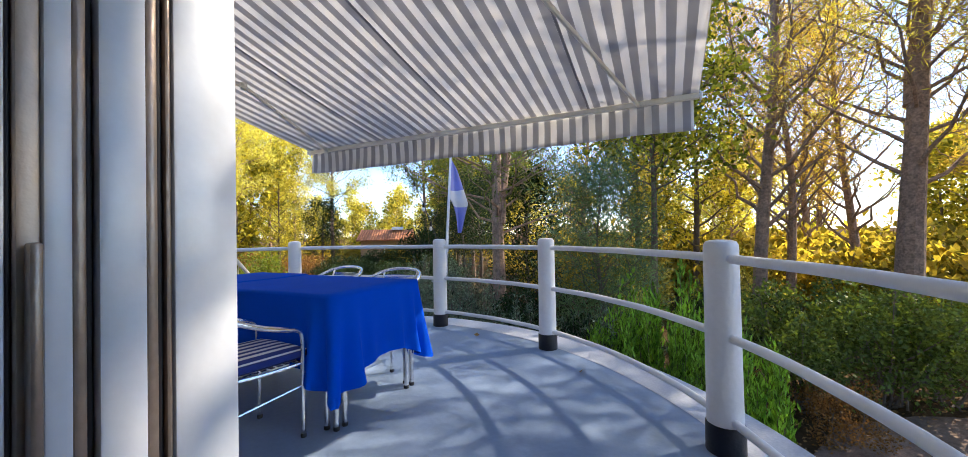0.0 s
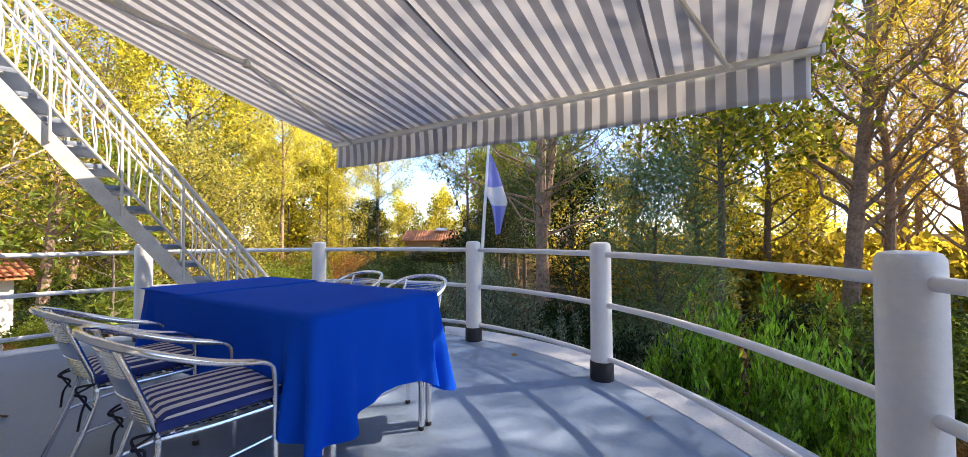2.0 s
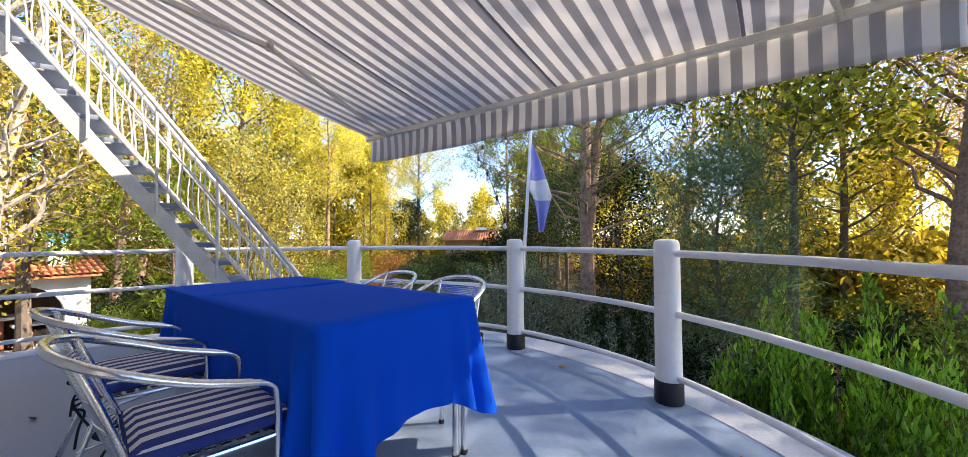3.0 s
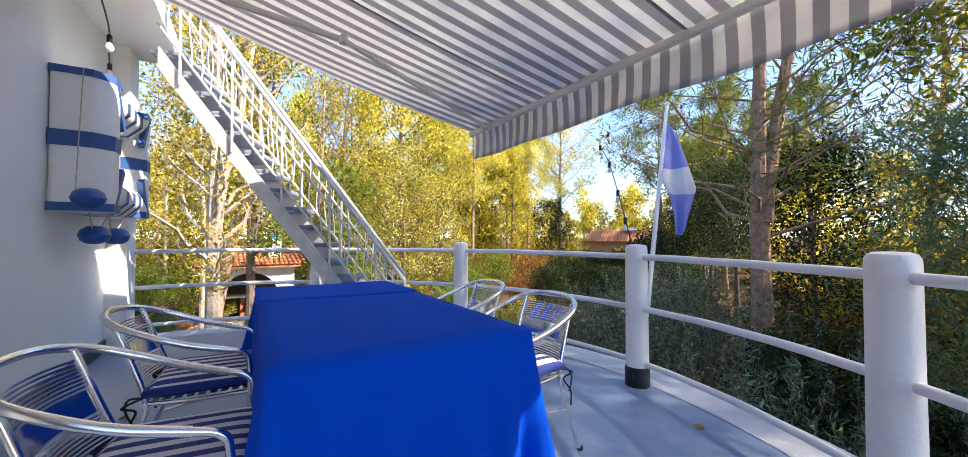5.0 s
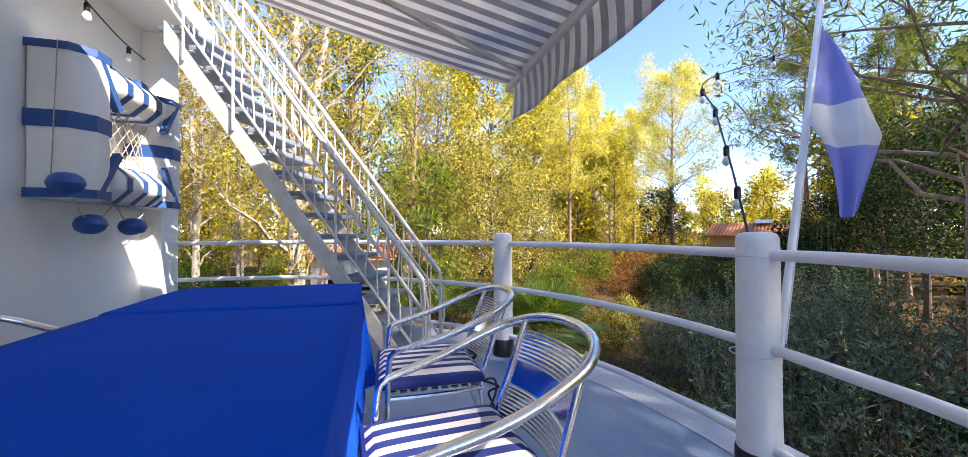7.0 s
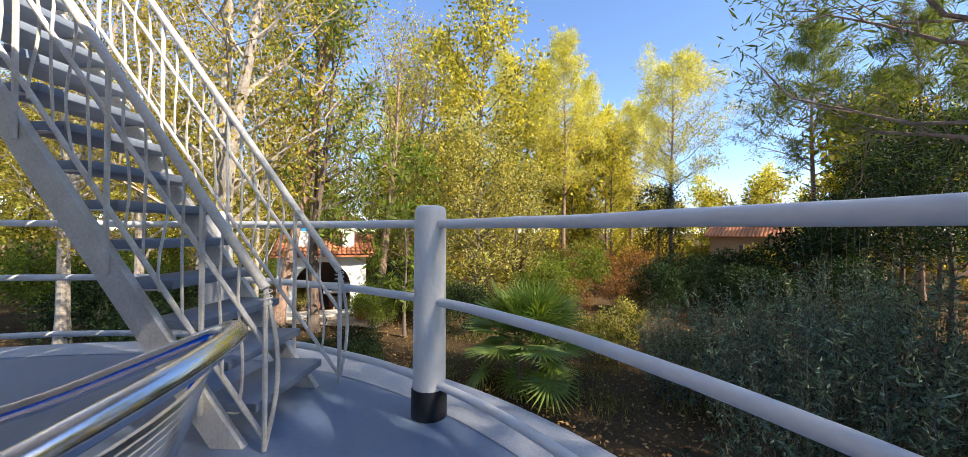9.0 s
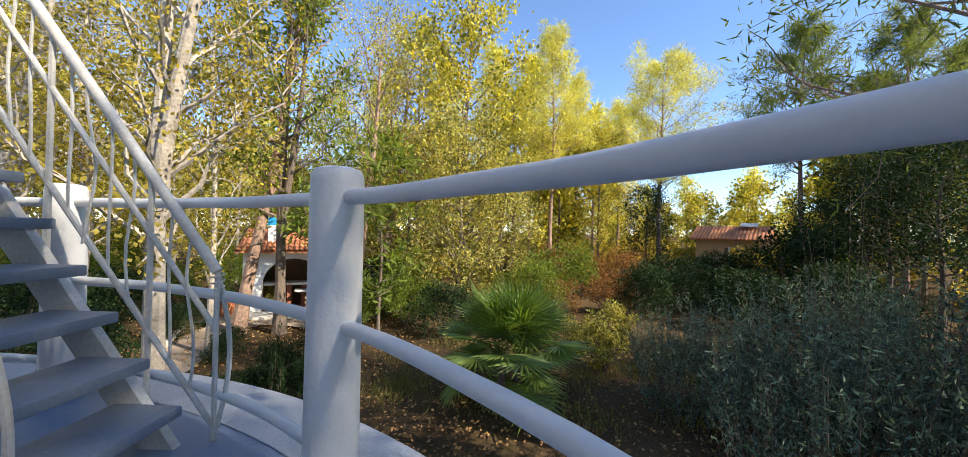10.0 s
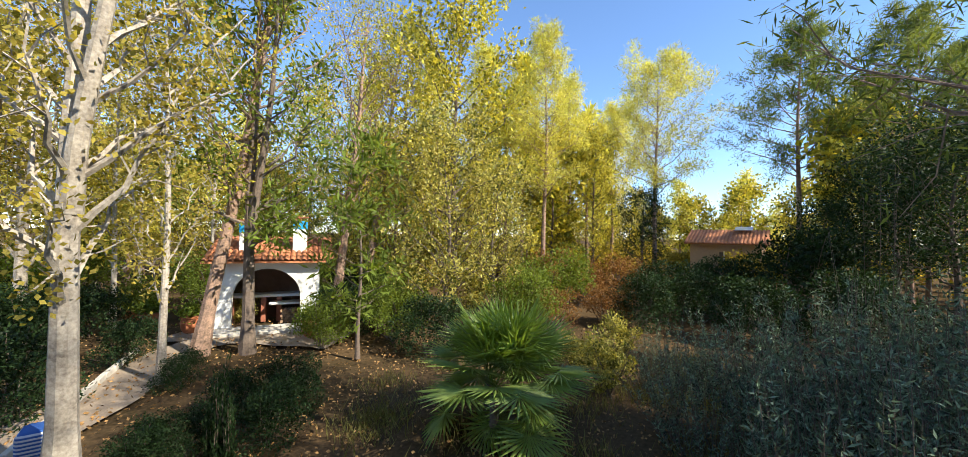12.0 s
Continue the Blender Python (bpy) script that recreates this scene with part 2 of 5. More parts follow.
# ---- mesh helpers ----
class Geo:
    """Collects vertices and faces of one mesh."""

    def __init__(self):
        self.v, self.f = [], []

    def add(self, verts, faces):
        k = len(self.v)
        self.v += [tuple(p) for p in verts]
        self.f += [tuple(i + k for i in f) for f in faces]
        return self

    def box(self, x0, y0, z0, x1, y1, z1):
        v = [(x, y, z) for z in (z0, z1) for y in (y0, y1) for x in (x0, x1)]
        return self.add(v, [(0, 2, 3, 1), (4, 5, 7, 6), (0, 1, 5, 4), (2, 6, 7, 3), (0, 4, 6, 2), (1, 3, 7, 5)])

    def tube(self, pts, r, segs=10, closed=False, cap=True):
        pts = [Vector(p) for p in pts]
        n = len(pts)
        rs = r if isinstance(r, (list, tuple)) else [r] * n
        vs, fs = [], []
        up = None
        for i, p in enumerate(pts):
            a = pts[(i - 1) % n] if closed or i else p
            b = pts[(i + 1) % n] if closed or i < n - 1 else p
            d = (b - a).normalized()
            if up is None:
                up = d.orthogonal().normalized()
            up = (up - d * up.dot(d))
            up = up.normalized() if up.length > 1e-6 else d.orthogonal().normalized()
            s = d.cross(up)
            for k in range(segs):
                t = 2 * math.pi * k / segs
                vs.append(p + (up * math.cos(t) + s * math.sin(t)) * rs[i])
        for i in range(n if closed else n - 1):
            for k in range(segs):
                j, q = (i + 1) % n, (k + 1) % segs
                fs.append((i * segs + k, i * segs + q, j * segs + q, j * segs + k))
        if cap and not closed:
            fs.append(tuple(range(segs - 1, -1, -1)))
            fs.append(tuple((n - 1) * segs + k for k in range(segs)))
        return self.add(vs, fs)

    def lathe(self, prof, segs=24, at=(0, 0, 0)):
        vs, fs = [], []
        for r, z in prof:
            for k in range(segs):
                t = 2 * math.pi * k / segs
                vs.append((at[0] + r * math.cos(t), at[1] + r * math.sin(t), at[2] + z))
        for i in range(len(prof) - 1):
            for k in range(segs):
                q = (k + 1) % segs
                fs.append((i * segs + k, i * segs + q, (i + 1) * segs + q, (i + 1) * segs + k))
        fs.append(tuple(range(segs - 1, -1, -1)))
        fs.append(tuple((len(prof) - 1) * segs + k for k in range(segs)))
        return self.add(vs, fs)

    def mesh(self, name, material, smooth=True):
        me = bpy.data.meshes.new(name)
        me.from_pydata(self.v, [], self.f)
        me.materials.append(material)
        if smooth:
            me.polygons.foreach_set("use_smooth", [True] * len(me.polygons))
            me.set_sharp_from_angle(angle=radians(38))
        me.update()
        return me


def part(name, g, material, parent=None, label="", at=None, smooth=True):
    """Links the geometry as ONE mesh object, under a parent if given."""
    me = g.mesh(name, material, smooth) if isinstance(g, Geo) else g
    ob = new(name, me)
    if parent:
        ob.parent = parent
    if at is not None:
        ob.matrix_basis = at
    if label:
        ob["label"] = label
    return ob


def thing(name, m, label, category, group="", kind=""):
    """An Empty at the base of a thing made of parts."""
    ob = new(name)
    ob.empty_display_size = 0.1
    ob.matrix_basis = m
    return tagged(ob, label, category, group, kind)


def bevel_box(x, y, z, r=0.01, segs=2, center=(0, 0, 0)):
    """A box of that size with rounded edges."""
    bm = bmesh.new()
    bmesh.ops.create_cube(bm, size=1)
    for v in bm.verts:
        v.co = Vector((v.co.x * x + center[0], v.co.y * y + center[1], v.co.z * z + center[2]))
    bmesh.ops.bevel(bm, geom=bm.edges[:], offset=r, segments=segs, affect="EDGES", profile=0.5)
    g = Geo()
    bm.verts.index_update()
    g.add([v.co for v in bm.verts], [[v.index for v in f.verts] for f in bm.faces])
    bm.free()
    return g


def curve(pts, n=8):
    """A smooth line through the points."""
    pts = [Vector(p) for p in pts]
    out = []
    for i in range(len(pts) - 1):
        p0, p1, p2, p3 = pts[max(i - 1, 0)], pts[i], pts[i + 1], pts[min(i + 2, len(pts) - 1)]
        for k in range(n):
            t = k / n
            out.append(0.5 * ((2 * p1) + (p2 - p0) * t + (2 * p0 - 5 * p1 + 4 * p2 - p3) * t * t + (3 * p1 - p0 - 3 * p2 + p3) * t ** 3))
    return out + [pts[-1]]


# the house's own axes: x along its front wall, y out from it
B = pose(0, 0, 0, 0, 0, -18.5)
CA, CB, RR, DECK_R = -1.92, 0.21, 3.41, 3.80
WALL, WALL_END, FLOOR_T = -0.2, -5.36, 0.22
GZ = -2.3


def at(a, b, z=0, rz=0):
    return B @ pose(a, b, z, 0, 0, rz)


# ---- the large structure ----
gv = []
rings = [0.0, 3, 6, 9, 12, 15, 18, 22, 27, 34, 45, 70, 120, 300, 1200]
for r in rings:
    for k in range(96):
        t = 2 * math.pi * k / 96
        x, y = -4 + r * math.cos(t), 5 + r * math.sin(t)
        gv.append((x, y, GZ - 0.012 + (0.10 * noise.noise((x * 0.3, y * 0.3, 3)) - 0.06 if r > 5 else -0.05)))
gf = [(i * 96 + k, i * 96 + (k + 1) % 96, (i + 1) * 96 + (k + 1) % 96, (i + 1) * 96 + k) for i in range(len(rings) - 1) for k in range(96)]
ground = part("ground", Geo().add(gv, gf), GROUND)
tagged(ground, "brown earth strewn with dry fallen leaves", "ground", kind="structure")

# deck: a half disc with a raised rim under the rail
g = Geo()
arc = [math.pi * k / 72 for k in range(-3, 76)]
ring = [(CA + DECK_R * math.cos(t), CB + DECK_R * math.sin(t)) for t in arc]
ring = [p for p in ring if p[1] > WALL + 0.001]
ring = [(ring[0][0], WALL)] + ring + [(ring[-1][0], WALL)]
n = len(ring)
g.add([(*p, 0) for p in ring] + [(*p, -FLOOR_T) for p in ring], [tuple(range(n)), tuple(range(2 * n - 1, n - 1, -1))] + [(i, i + n, (i + 1) % n + n, (i + 1) % n) for i in range(n)])
deck = part("floor", g, DECK, at=B, smooth=False)
tagged(deck, "grey-blue painted half-round concrete terrace floor", "floor", kind="structure")
# outer rim strip, paler than the rest of the floor
g = Geo()
rim_t = [t for t in arc if CB + 3.47 * math.sin(t) > WALL + 0.01]
for t in rim_t:
    for r in (3.47, DECK_R + 0.006):
        g.v.append((CA + r * math.cos(t), CB + r * math.sin(t), 0.004))
    g.v.append((CA + (DECK_R + 0.006) * math.cos(t), CB + (DECK_R + 0.006) * math.sin(t), -0.10))
g.f = [(3 * i, 3 * i + 1, 3 * i + 4, 3 * i + 3) for i in range(len(rim_t) - 1)] + [(3 * i + 1, 3 * i + 2, 3 * i + 5, 3 * i + 4) for i in range(len(rim_t) - 1)]
tagged(part("floor_rim", g, mat("pale_rim", (0.46, 0.48, 0.52), 0.5, vary=0.15, scale=2, bump=0.2, dirt=(0.34, 0.36, 0.40)), at=B, smooth=False), "pale outer rim of the terrace", "floor edge", kind="structure")
g = Geo()
g.lathe([(0.14, GZ - 0.1), (0.14, -FLOOR_T)], 16, (CA + 2.6, CB + 2.2, 0))
part("terrace_column", g, WHITE, at=B)
tagged(bpy.data.objects["terrace_column"], "white concrete column holding the terrace", "column", kind="structure")
g = Geo()
g.box(-5.0, WALL, GZ - 0.1, 1.3, WALL + 0.25, -FLOOR_T)
tagged(part("wall_lower", g, WHITE, at=B), "white rendered wall below the terrace", "wall", kind="structure")

g = Geo()
g.box(-5.36, WALL, GZ - 0.1, -5.02, -0.03, 3.098)
tagged(part("wall_pillar", g, WHITE, at=B), "white rendered pillar at the end of the wall", "pillar", kind="structure")
# front wall, in pieces round the door
DOOR_A, DOOR_B, DOOR_H, WT = 0.20, 1.75, 2.12, 0.30
WTOP = 3.1
g = Geo()
g.box(WALL_END, WALL - WT, GZ - 0.1, DOOR_A - 0.06, WALL, WTOP)
tagged(part("wall_north", g, WHITE, at=B), "white rendered outer wall of the house", "wall", kind="structure")
g = Geo()
g.box(DOOR_A - 0.06, WALL - WT, DOOR_H, DOOR_B, WALL, WTOP)
g.box(DOOR_B, WALL - WT, GZ - 0.1, 4.5, WALL, WTOP)
g.box(DOOR_A - 0.06, WALL - WT, GZ - 0.1, DOOR_B, WALL, -0.004)
tagged(part("wall_door_side", g, WHITE, at=B), "white rendered wall over and beside the door", "wall", kind="structure")
g = Geo()
g.box(WALL_END, -6.0, GZ - 0.1, WALL_END + 0.3, WALL - WT, WTOP)
g.box(4.2, -6.0, GZ - 0.1, 4.5, WALL - WT, WTOP)
g.box(WALL_END, -6.3, GZ - 0.1, 4.5, -6.0, WTOP)
tagged(part("wall_back", g, INDOOR, at=B), "plain plastered side and back walls", "wall", kind="structure")
g = Geo()
g.box(WALL_END + 0.3, -6.0, -0.2, 4.2, WALL - WT, -0.003)
tagged(part("floor_indoor", g, DECK, at=B), "grey painted floor inside the house", "floor", kind="structure")
g = Geo()
g.box(WALL_END, -6.3, WTOP, 4.5, WALL, WTOP + 0.2)
tagged(part("ceiling", g, WHITE, at=B), "white flat roof slab", "ceiling", kind="structure")
g = Geo()
g.box(-3.55, WALL, 2.925, 4.5, 0.345, 3.18)
# raised length out of view, added to keep sun off the upper wall
g.box(WALL_END, WALL, 3.102, -3.552, 0.345, 3.30)
tagged(part("roof_overhang", g, WHITE, at=B), "white rendered roof edge over the wall, with an added unseen sun block", "roof", kind="structure")
g = bevel_box(WALL_END * -1 + DOOR_A - 0.10, 0.022, 0.125, 0.004, 1, ((WALL_END + DOOR_A - 0.10) / 2, WALL + 0.011, 0.0635))
tagged(part("baseboard", g, BASEB, at=B), "dark painted skirting along the white wall", "baseboard", kind="structure")


# ---- door: stacked profiles of the open sliding door at the jamb ----
door = thing("door_1", at(DOOR_A, WALL, 0), "white sliding door frame with stacked open leaves", "door", kind="structure")


def upright(name, b0, b1, depth, material, label=""):
    """An upright profile on the jamb, from b0 to b1 across the wall, standing out by depth."""
    h = DOOR_H
    g = bevel_box(0.055 + depth, b1 - b0, h, 0.004, 2, (-0.0275 + depth / 2, (b0 + b1) / 2 - WALL, h / 2))
    return part(name, g, material, door, label)


upright("casing", -0.231, -0.138, 0.0, DOORW)
upright("seal", -0.240, -0.2315, -0.004, BROWN)
upright("seal", -0.249, -0.2405, -0.010, GASKET)
upright("frame", -0.263, -0.2495, -0.002, BROWN)
upright("leaf_stile", -0.315, -0.2635, 0.0, DOORW)
upright("seal", -0.324, -0.3155, -0.012, GASKET)
upright("frame", -0.338, -0.3245, -0.004, BROWN)
stile = upright("leaf_stile", -0.364, -0.3385, 0.0, DOORW)
upright("frame", -0.385, -0.3645, -0.004, CHAMPAGNE)
upright("leaf_stile", -0.498, -0.3925, -0.002, DOORW)
upright("seal", -0.392, -0.3855, -0.012, GASKET)
part("handle", bevel_box(0.018, 0.012, 0.27, 0.004, 2, (0.008, -0.374 - WALL, 1.0)), BROWN, stile, "dark bronze pull handle")

# ---- railing round the terrace ----
railing = thing("terrace_railing", at(CA, CB, 0), "white railing of round posts and three curved pipes", "railing")
POSTS = [27.3, 60.0, 86.6, 121.5, 152.8]
post_mesh = Geo().lathe([(0.086, 0.02), (0.084, 0.3), (0.082, 0.7), (0.081, 1.03), (0.079, 1.055), (0.070, 1.072), (0.050, 1.079), (0.02, 1.081)], 28).mesh("post", GLOSSWHITE)
sleeve_mesh = Geo().lathe([(0.090, 0.0), (0.0925, 0.004), (0.0915, 0.14), (0.088, 0.148)], 28).mesh("base_sleeve", BLACK)
for k, deg in enumerate(POSTS):
    t = radians(deg)
    p = part("post", post_mesh, GLOSSWHITE, railing, at=pose(RR * math.cos(t), RR * math.sin(t), 0, 0, 0, 40 * k))
    part("base_sleeve", sleeve_mesh, BLACK, p, "black painted base")
WALL_T = [math.degrees(math.asin((WALL + 0.02 - CB) / RR)), 180 - math.degrees(math.asin((WALL + 0.02 - CB) / RR))]
stops = [WALL_T[0]] + POSTS + [WALL_T[1]]
for z, r in ((0.985, 0.0235), (0.59, 0.0225), (0.175, 0.021)):
    for t0, t1 in zip(stops, stops[1:]):
        m = 14
        pts = []
        for k in range(m + 1):
            t = radians(t0 + (t1 - t0) * k / m)
            q = 0.001 * math.sin(k * 1.9 + t0)
            pts.append(((RR + q) * math.cos(t), (RR + q) * math.sin(t), z + 0.0012 * math.sin(k * 1.3 + z * 9 + t0)))
        part("rail", Geo().tube(pts, r, 14), GLOSSWHITE, railing)

# ---- awning ----
AL, AR, AF, AZ, AB, ABZ = -3.30, 1.13, 3.06, 2.25, 0.36, 2.88
awning = thing("awning", at(0, 0, 2.2), "grey and white striped awning, rolled out", "awning")
g = Geo()
NA, NB = 90, 24
for j in range(NB + 1):
    for i in range(NA + 1):
        a = AL + (AR - AL) * i / NA
        u = j / NB
        b = AB + (AF - 0.03 - AB) * u
        sag = -0.035 * math.sin(math.pi * u) + 0.008 * math.sin(a * 5.1 + u * 3) * math.sin(math.pi * u)
        g.v.append((a, b, ABZ + (AZ - ABZ) * u + sag - 2.2))
g.f = [(j * (NA + 1) + i, j * (NA + 1) + i + 1, (j + 1) * (NA + 1) + i + 1, (j + 1) * (NA + 1) + i) for j in range(NB) for i in range(NA)]
fabric = part("canopy", g, AWN, awning)
mod = fabric.modifiers.new("thick", "SOLIDIFY")
mod.thickness = 0.002
g = Geo()
NA = 180
for j in range(7):
    for i in range(NA + 1):
        a = AL + 0.01 + (AR - AL - 0.05) * i / NA
        u = j / 6
        g.v.append((a, AF + 0.012 + u * 0.018 * math.sin(a * 6.0 + 0.6 * math.sin(a * 2.1)) + 0.03 * u * (1 - u), AZ - 0.03 - 0.265 * u + 0.006 * u * math.sin(a * 3.1) - 2.2))
g.f = [(j * (NA + 1) + i, j * (NA + 1) + i + 1, (j + 1) * (NA + 1) + i + 1, (j + 1) * (NA + 1) + i) for j in range(6) for i in range(NA)]
for a in (-2.12, -0.94, 0.25):
    sm = Geo()
    for j in range(NB + 1):
        u = j / NB
        sag = -0.035 * math.sin(math.pi * u) + 0.008 * math.sin(a * 5.1 + u * 3) * math.sin(math.pi * u)
        for dx in (-0.011, 0.011):
            sm.v.append((a + dx, AB + (AF - 0.03 - AB) * u, ABZ + (AZ - ABZ) * u + sag - 2.2055))
    sm.f = [(2 * j, 2 * j + 1, 2 * j + 3, 2 * j + 2) for j in range(NB)]
    part("seam", sm, mat("awning_seam_cloth", (0.33, 0.33, 0.345), 0.85, vary=0.1), awning, "darker overlapped seam")
val = part("valance", g, AWN, awning, "striped hanging valance")
mod = val.modifiers.new("thick", "SOLIDIFY")
mod.thickness = 0.002
part("front_bar", bevel_box(AR - AL, 0.045, 0.05, 0.012, 3, ((AL + AR) / 2, AF - 0.018, AZ - 0.025 - 2.2)), CREAM, awning, "cream metal front bar")
part("end_cap", bevel_box(0.02, 0.055, 0.06, 0.006, 2, (AR + 0.012, AF - 0.018, AZ - 0.025 - 2.2)), CREAM, awning)
part("end_cap", bevel_box(0.02, 0.055, 0.06, 0.006, 2, (AL - 0.012, AF - 0.018, AZ - 0.025 - 2.2)), CREAM, awning)
part("roller", Geo().tube([(AL, AB - 0.005, ABZ + 0.02 - 2.2), (AR, AB - 0.005, ABZ + 0.02 - 2.2)], 0.05, 16), CREAM, awning)
for f, e, w in (((0.67, AF - 0.03, AZ - 0.04), (0.22, 1.45, 2.49), (0.75, 0.37, 2.74)), ((-2.98, AF - 0.03, AZ - 0.04), (-2.35, 1.55, 2.42), (-2.60, 0.37, 2.66))):
    f, e, w = [Vector((p[0], p[1], p[2] - 2.2)) for p in (f, e, w)]
    for name, p, q, s in (("forearm", f, e, 0.034), ("upper_arm", e, w, 0.04)):
        d = (q - p)
        gb = bevel_box(s * 0.7, d.length, s, 0.008, 2)
        part(name, gb, CREAM, awning, at=Matrix.Translation((p + q) / 2) @ d.to_track_quat("Y", "Z").to_matrix().to_4x4())
    part("elbow", Geo().lathe([(0.022, -0.028), (0.028, -0.02), (0.028, 0.02), (0.022, 0.028)], 16, e), CREAM, awning)

# ---- staircase to the roof ----
# its own x runs across (the far side is -x), its own -y runs up the flight
stairs = thing("roof_staircase", at(-3.65, 2.16, 0, -19.3), "steep white steel staircase with open treads and thin balusters", "staircase")
SW, GO, RISE, NT, S, END = 0.70, 0.1314, 0.180, 16, 1.37, 1.97
for x in (-0.02, -SW + 0.02):
    v = []
    for xx in (x - 0.02, x + 0.02):
        v += [(xx, 0.0, 0.0), (xx, 0.145, 0.0), (xx, -END, (END + 0.145) * S), (xx, -END, END * S)]
    part("stringer", Geo().add(v, [(3, 2, 1, 0), (4, 5, 6, 7), (0, 1, 5, 4), (1, 2, 6, 5), (2, 3, 7, 6), (3, 0, 4, 7)]), STEELWHITE, stairs, smooth=False)
tread_mesh = bevel_box(SW - 0.084, 0.27, 0.042, 0.006, 2).mesh("tread", mat("grey_tread_paint", (0.21, 0.25, 0.32), 0.5, vary=0.12, scale=5))
bra = bevel_box(0.035, 0.14, 0.008, 0.002, 1).mesh("bracket", STEELWHITE)
for k in range(1, NT + 1):
    run = -0.045 + (k - 1) * GO
    part("tread", tread_mesh, STEELWHITE, stairs, at=pose(-SW / 2, -run, k * RISE - 0.021))
    for x in (-0.06, -SW + 0.06):
        part("bracket", bra, STEELWHITE, stairs, at=pose(x, -run - 0.02, k * RISE - 0.0465))
for x in (0.012, -SW - 0.035):
    r0, r1 = -0.25, END
    for name, off, rr in (("handrail", 1.04, 0.021), ("middle_rail", 0.80, 0.012), ("lower_rail", 0.40, 0.012)):
        part(name, Geo().tube([(x, -r0, r0 * S + off), (x, -r1, r1 * S + off)], rr, 12 if rr > 0.02 else 8), STEELWHITE, stairs)
    # newel of bundled rods at the foot
    zt = r0 * S + 1.03
    for dx, dy in ((0.0, 0.0), (0.022, 0.012), (-0.018, 0.02)):
        pts = [(x + dx * math.sin(math.pi * q) * 1.6, -r0 + dy * math.sin(math.pi * q) * 2, 0.005 + zt * q) for q in [i / 12 for i in range(13)]]
        part("newel_rod", Geo().tube(pts, 0.010, 8), STEELWHITE, stairs)
    part("wire_tie", Geo().tube([(x + 0.026 * math.cos(t), -r0 + 0.026 * math.sin(t), zt - 0.06 + 0.004 * t) for t in [0.5 * i for i in range(38)]], 0.003, 5), STEELWHITE, stairs)
    for i in range(24):
        run = -0.14 + i * 0.0875
        wob = 0.012 * math.sin(i * 2.7 + x * 3)
        straight = i % 5 == 2
        z0, z1 = run * S + (0.10 if straight else 0.39), run * S + 1.035
        if straight:
            z0 = max(z0, 0.02)
            pts, rr = [(x, -run, z0), (x, -run, z1)], 0.012
        else:
            pts = [(x + wob * math.sin(math.pi * q * 2 + i), -run + 0.012 * math.sin(math.pi * (2 * q + 0.3 * i)), z0 + (z1 - z0) * q) for q in [j / 8 for j in range(9)]]
            rr = 0.0065
        part("baluster", Geo().tube(pts, rr, 6), STEELWHITE, stairs)

# ---- table and cloth ----
TA0, TA1, TB0, TB1, TZ = -2.72, -0.87, 1.08, 1.94, 0.785
table = thing("dining_table", at((TA0 + TA1) / 2, (TB0 + TB1) / 2, 0), "long table on pairs of round metal legs", "table")
part("tabletop", bevel_box(TA1 - TA0 - 0.05, TB1 - TB0 - 0.05, 0.03, 0.008, 2, (0, 0, TZ - 0.022)), ALU, table)
hx, hy = (TA1 - TA0) / 2, (TB1 - TB0) / 2
for sx in (-1, 1):
    for sy in (-1, 1):
        for dx, dy in ((0.045, 0.06), (0.11, 0.05), (0.045, 0.125)):
            lx, ly = sx * (hx - dx), sy * (hy - dy)
            leg = part("leg", Geo().tube([(lx, ly, 0.02), (lx, ly, TZ - 0.037)], 0.0165, 12), ALU, table)
            part("rubber_foot", Geo().lathe([(0.017, 0), (0.019, 0.003), (0.019, 0.02), (0.0175, 0.024)], 12, (lx, ly, 0)), BLACK, leg)

cloth = thing("tablecloth", at((TA0 + TA1) / 2, (TB0 + TB1) / 2, 0), "royal blue tablecloth hanging over the dining table", "tablecloth")
g = Geo()
NP, ND = 320, 18
rc = 0.05


def rim(s):
    """A point on the rounded table edge and its outward way, by a share of the way round."""
    sx, sy = hx - rc, hy - rc
    lens = [2 * sx, math.pi / 2 * rc, 2 * sy, math.pi / 2 * rc] * 2
    d = s * sum(lens)
    starts = [((-sx, -hy), (1, 0), (0, -1)), (sx, -sy, -90), ((hx, -sy), (0, 1), (1, 0)), (sx, sy, 0), ((sx, hy), (-1, 0), (0, 1)), (-sx, sy, 90), ((-hx, sy), (0, -1), (-1, 0)), (-sx, -sy, 180)]
    for ln, st in zip(lens, starts):
        if d <= ln:
            if isinstance(st[0], tuple):
                p, q, nn = st
                return (p[0] + q[0] * d, p[1] + q[1] * d), nn
            t = radians(st[2]) + d / rc
            return (st[0] + rc * math.cos(t), st[1] + rc * math.sin(t)), (math.cos(t), math.sin(t))
        d -= ln
    return rim(s - 1e-9)


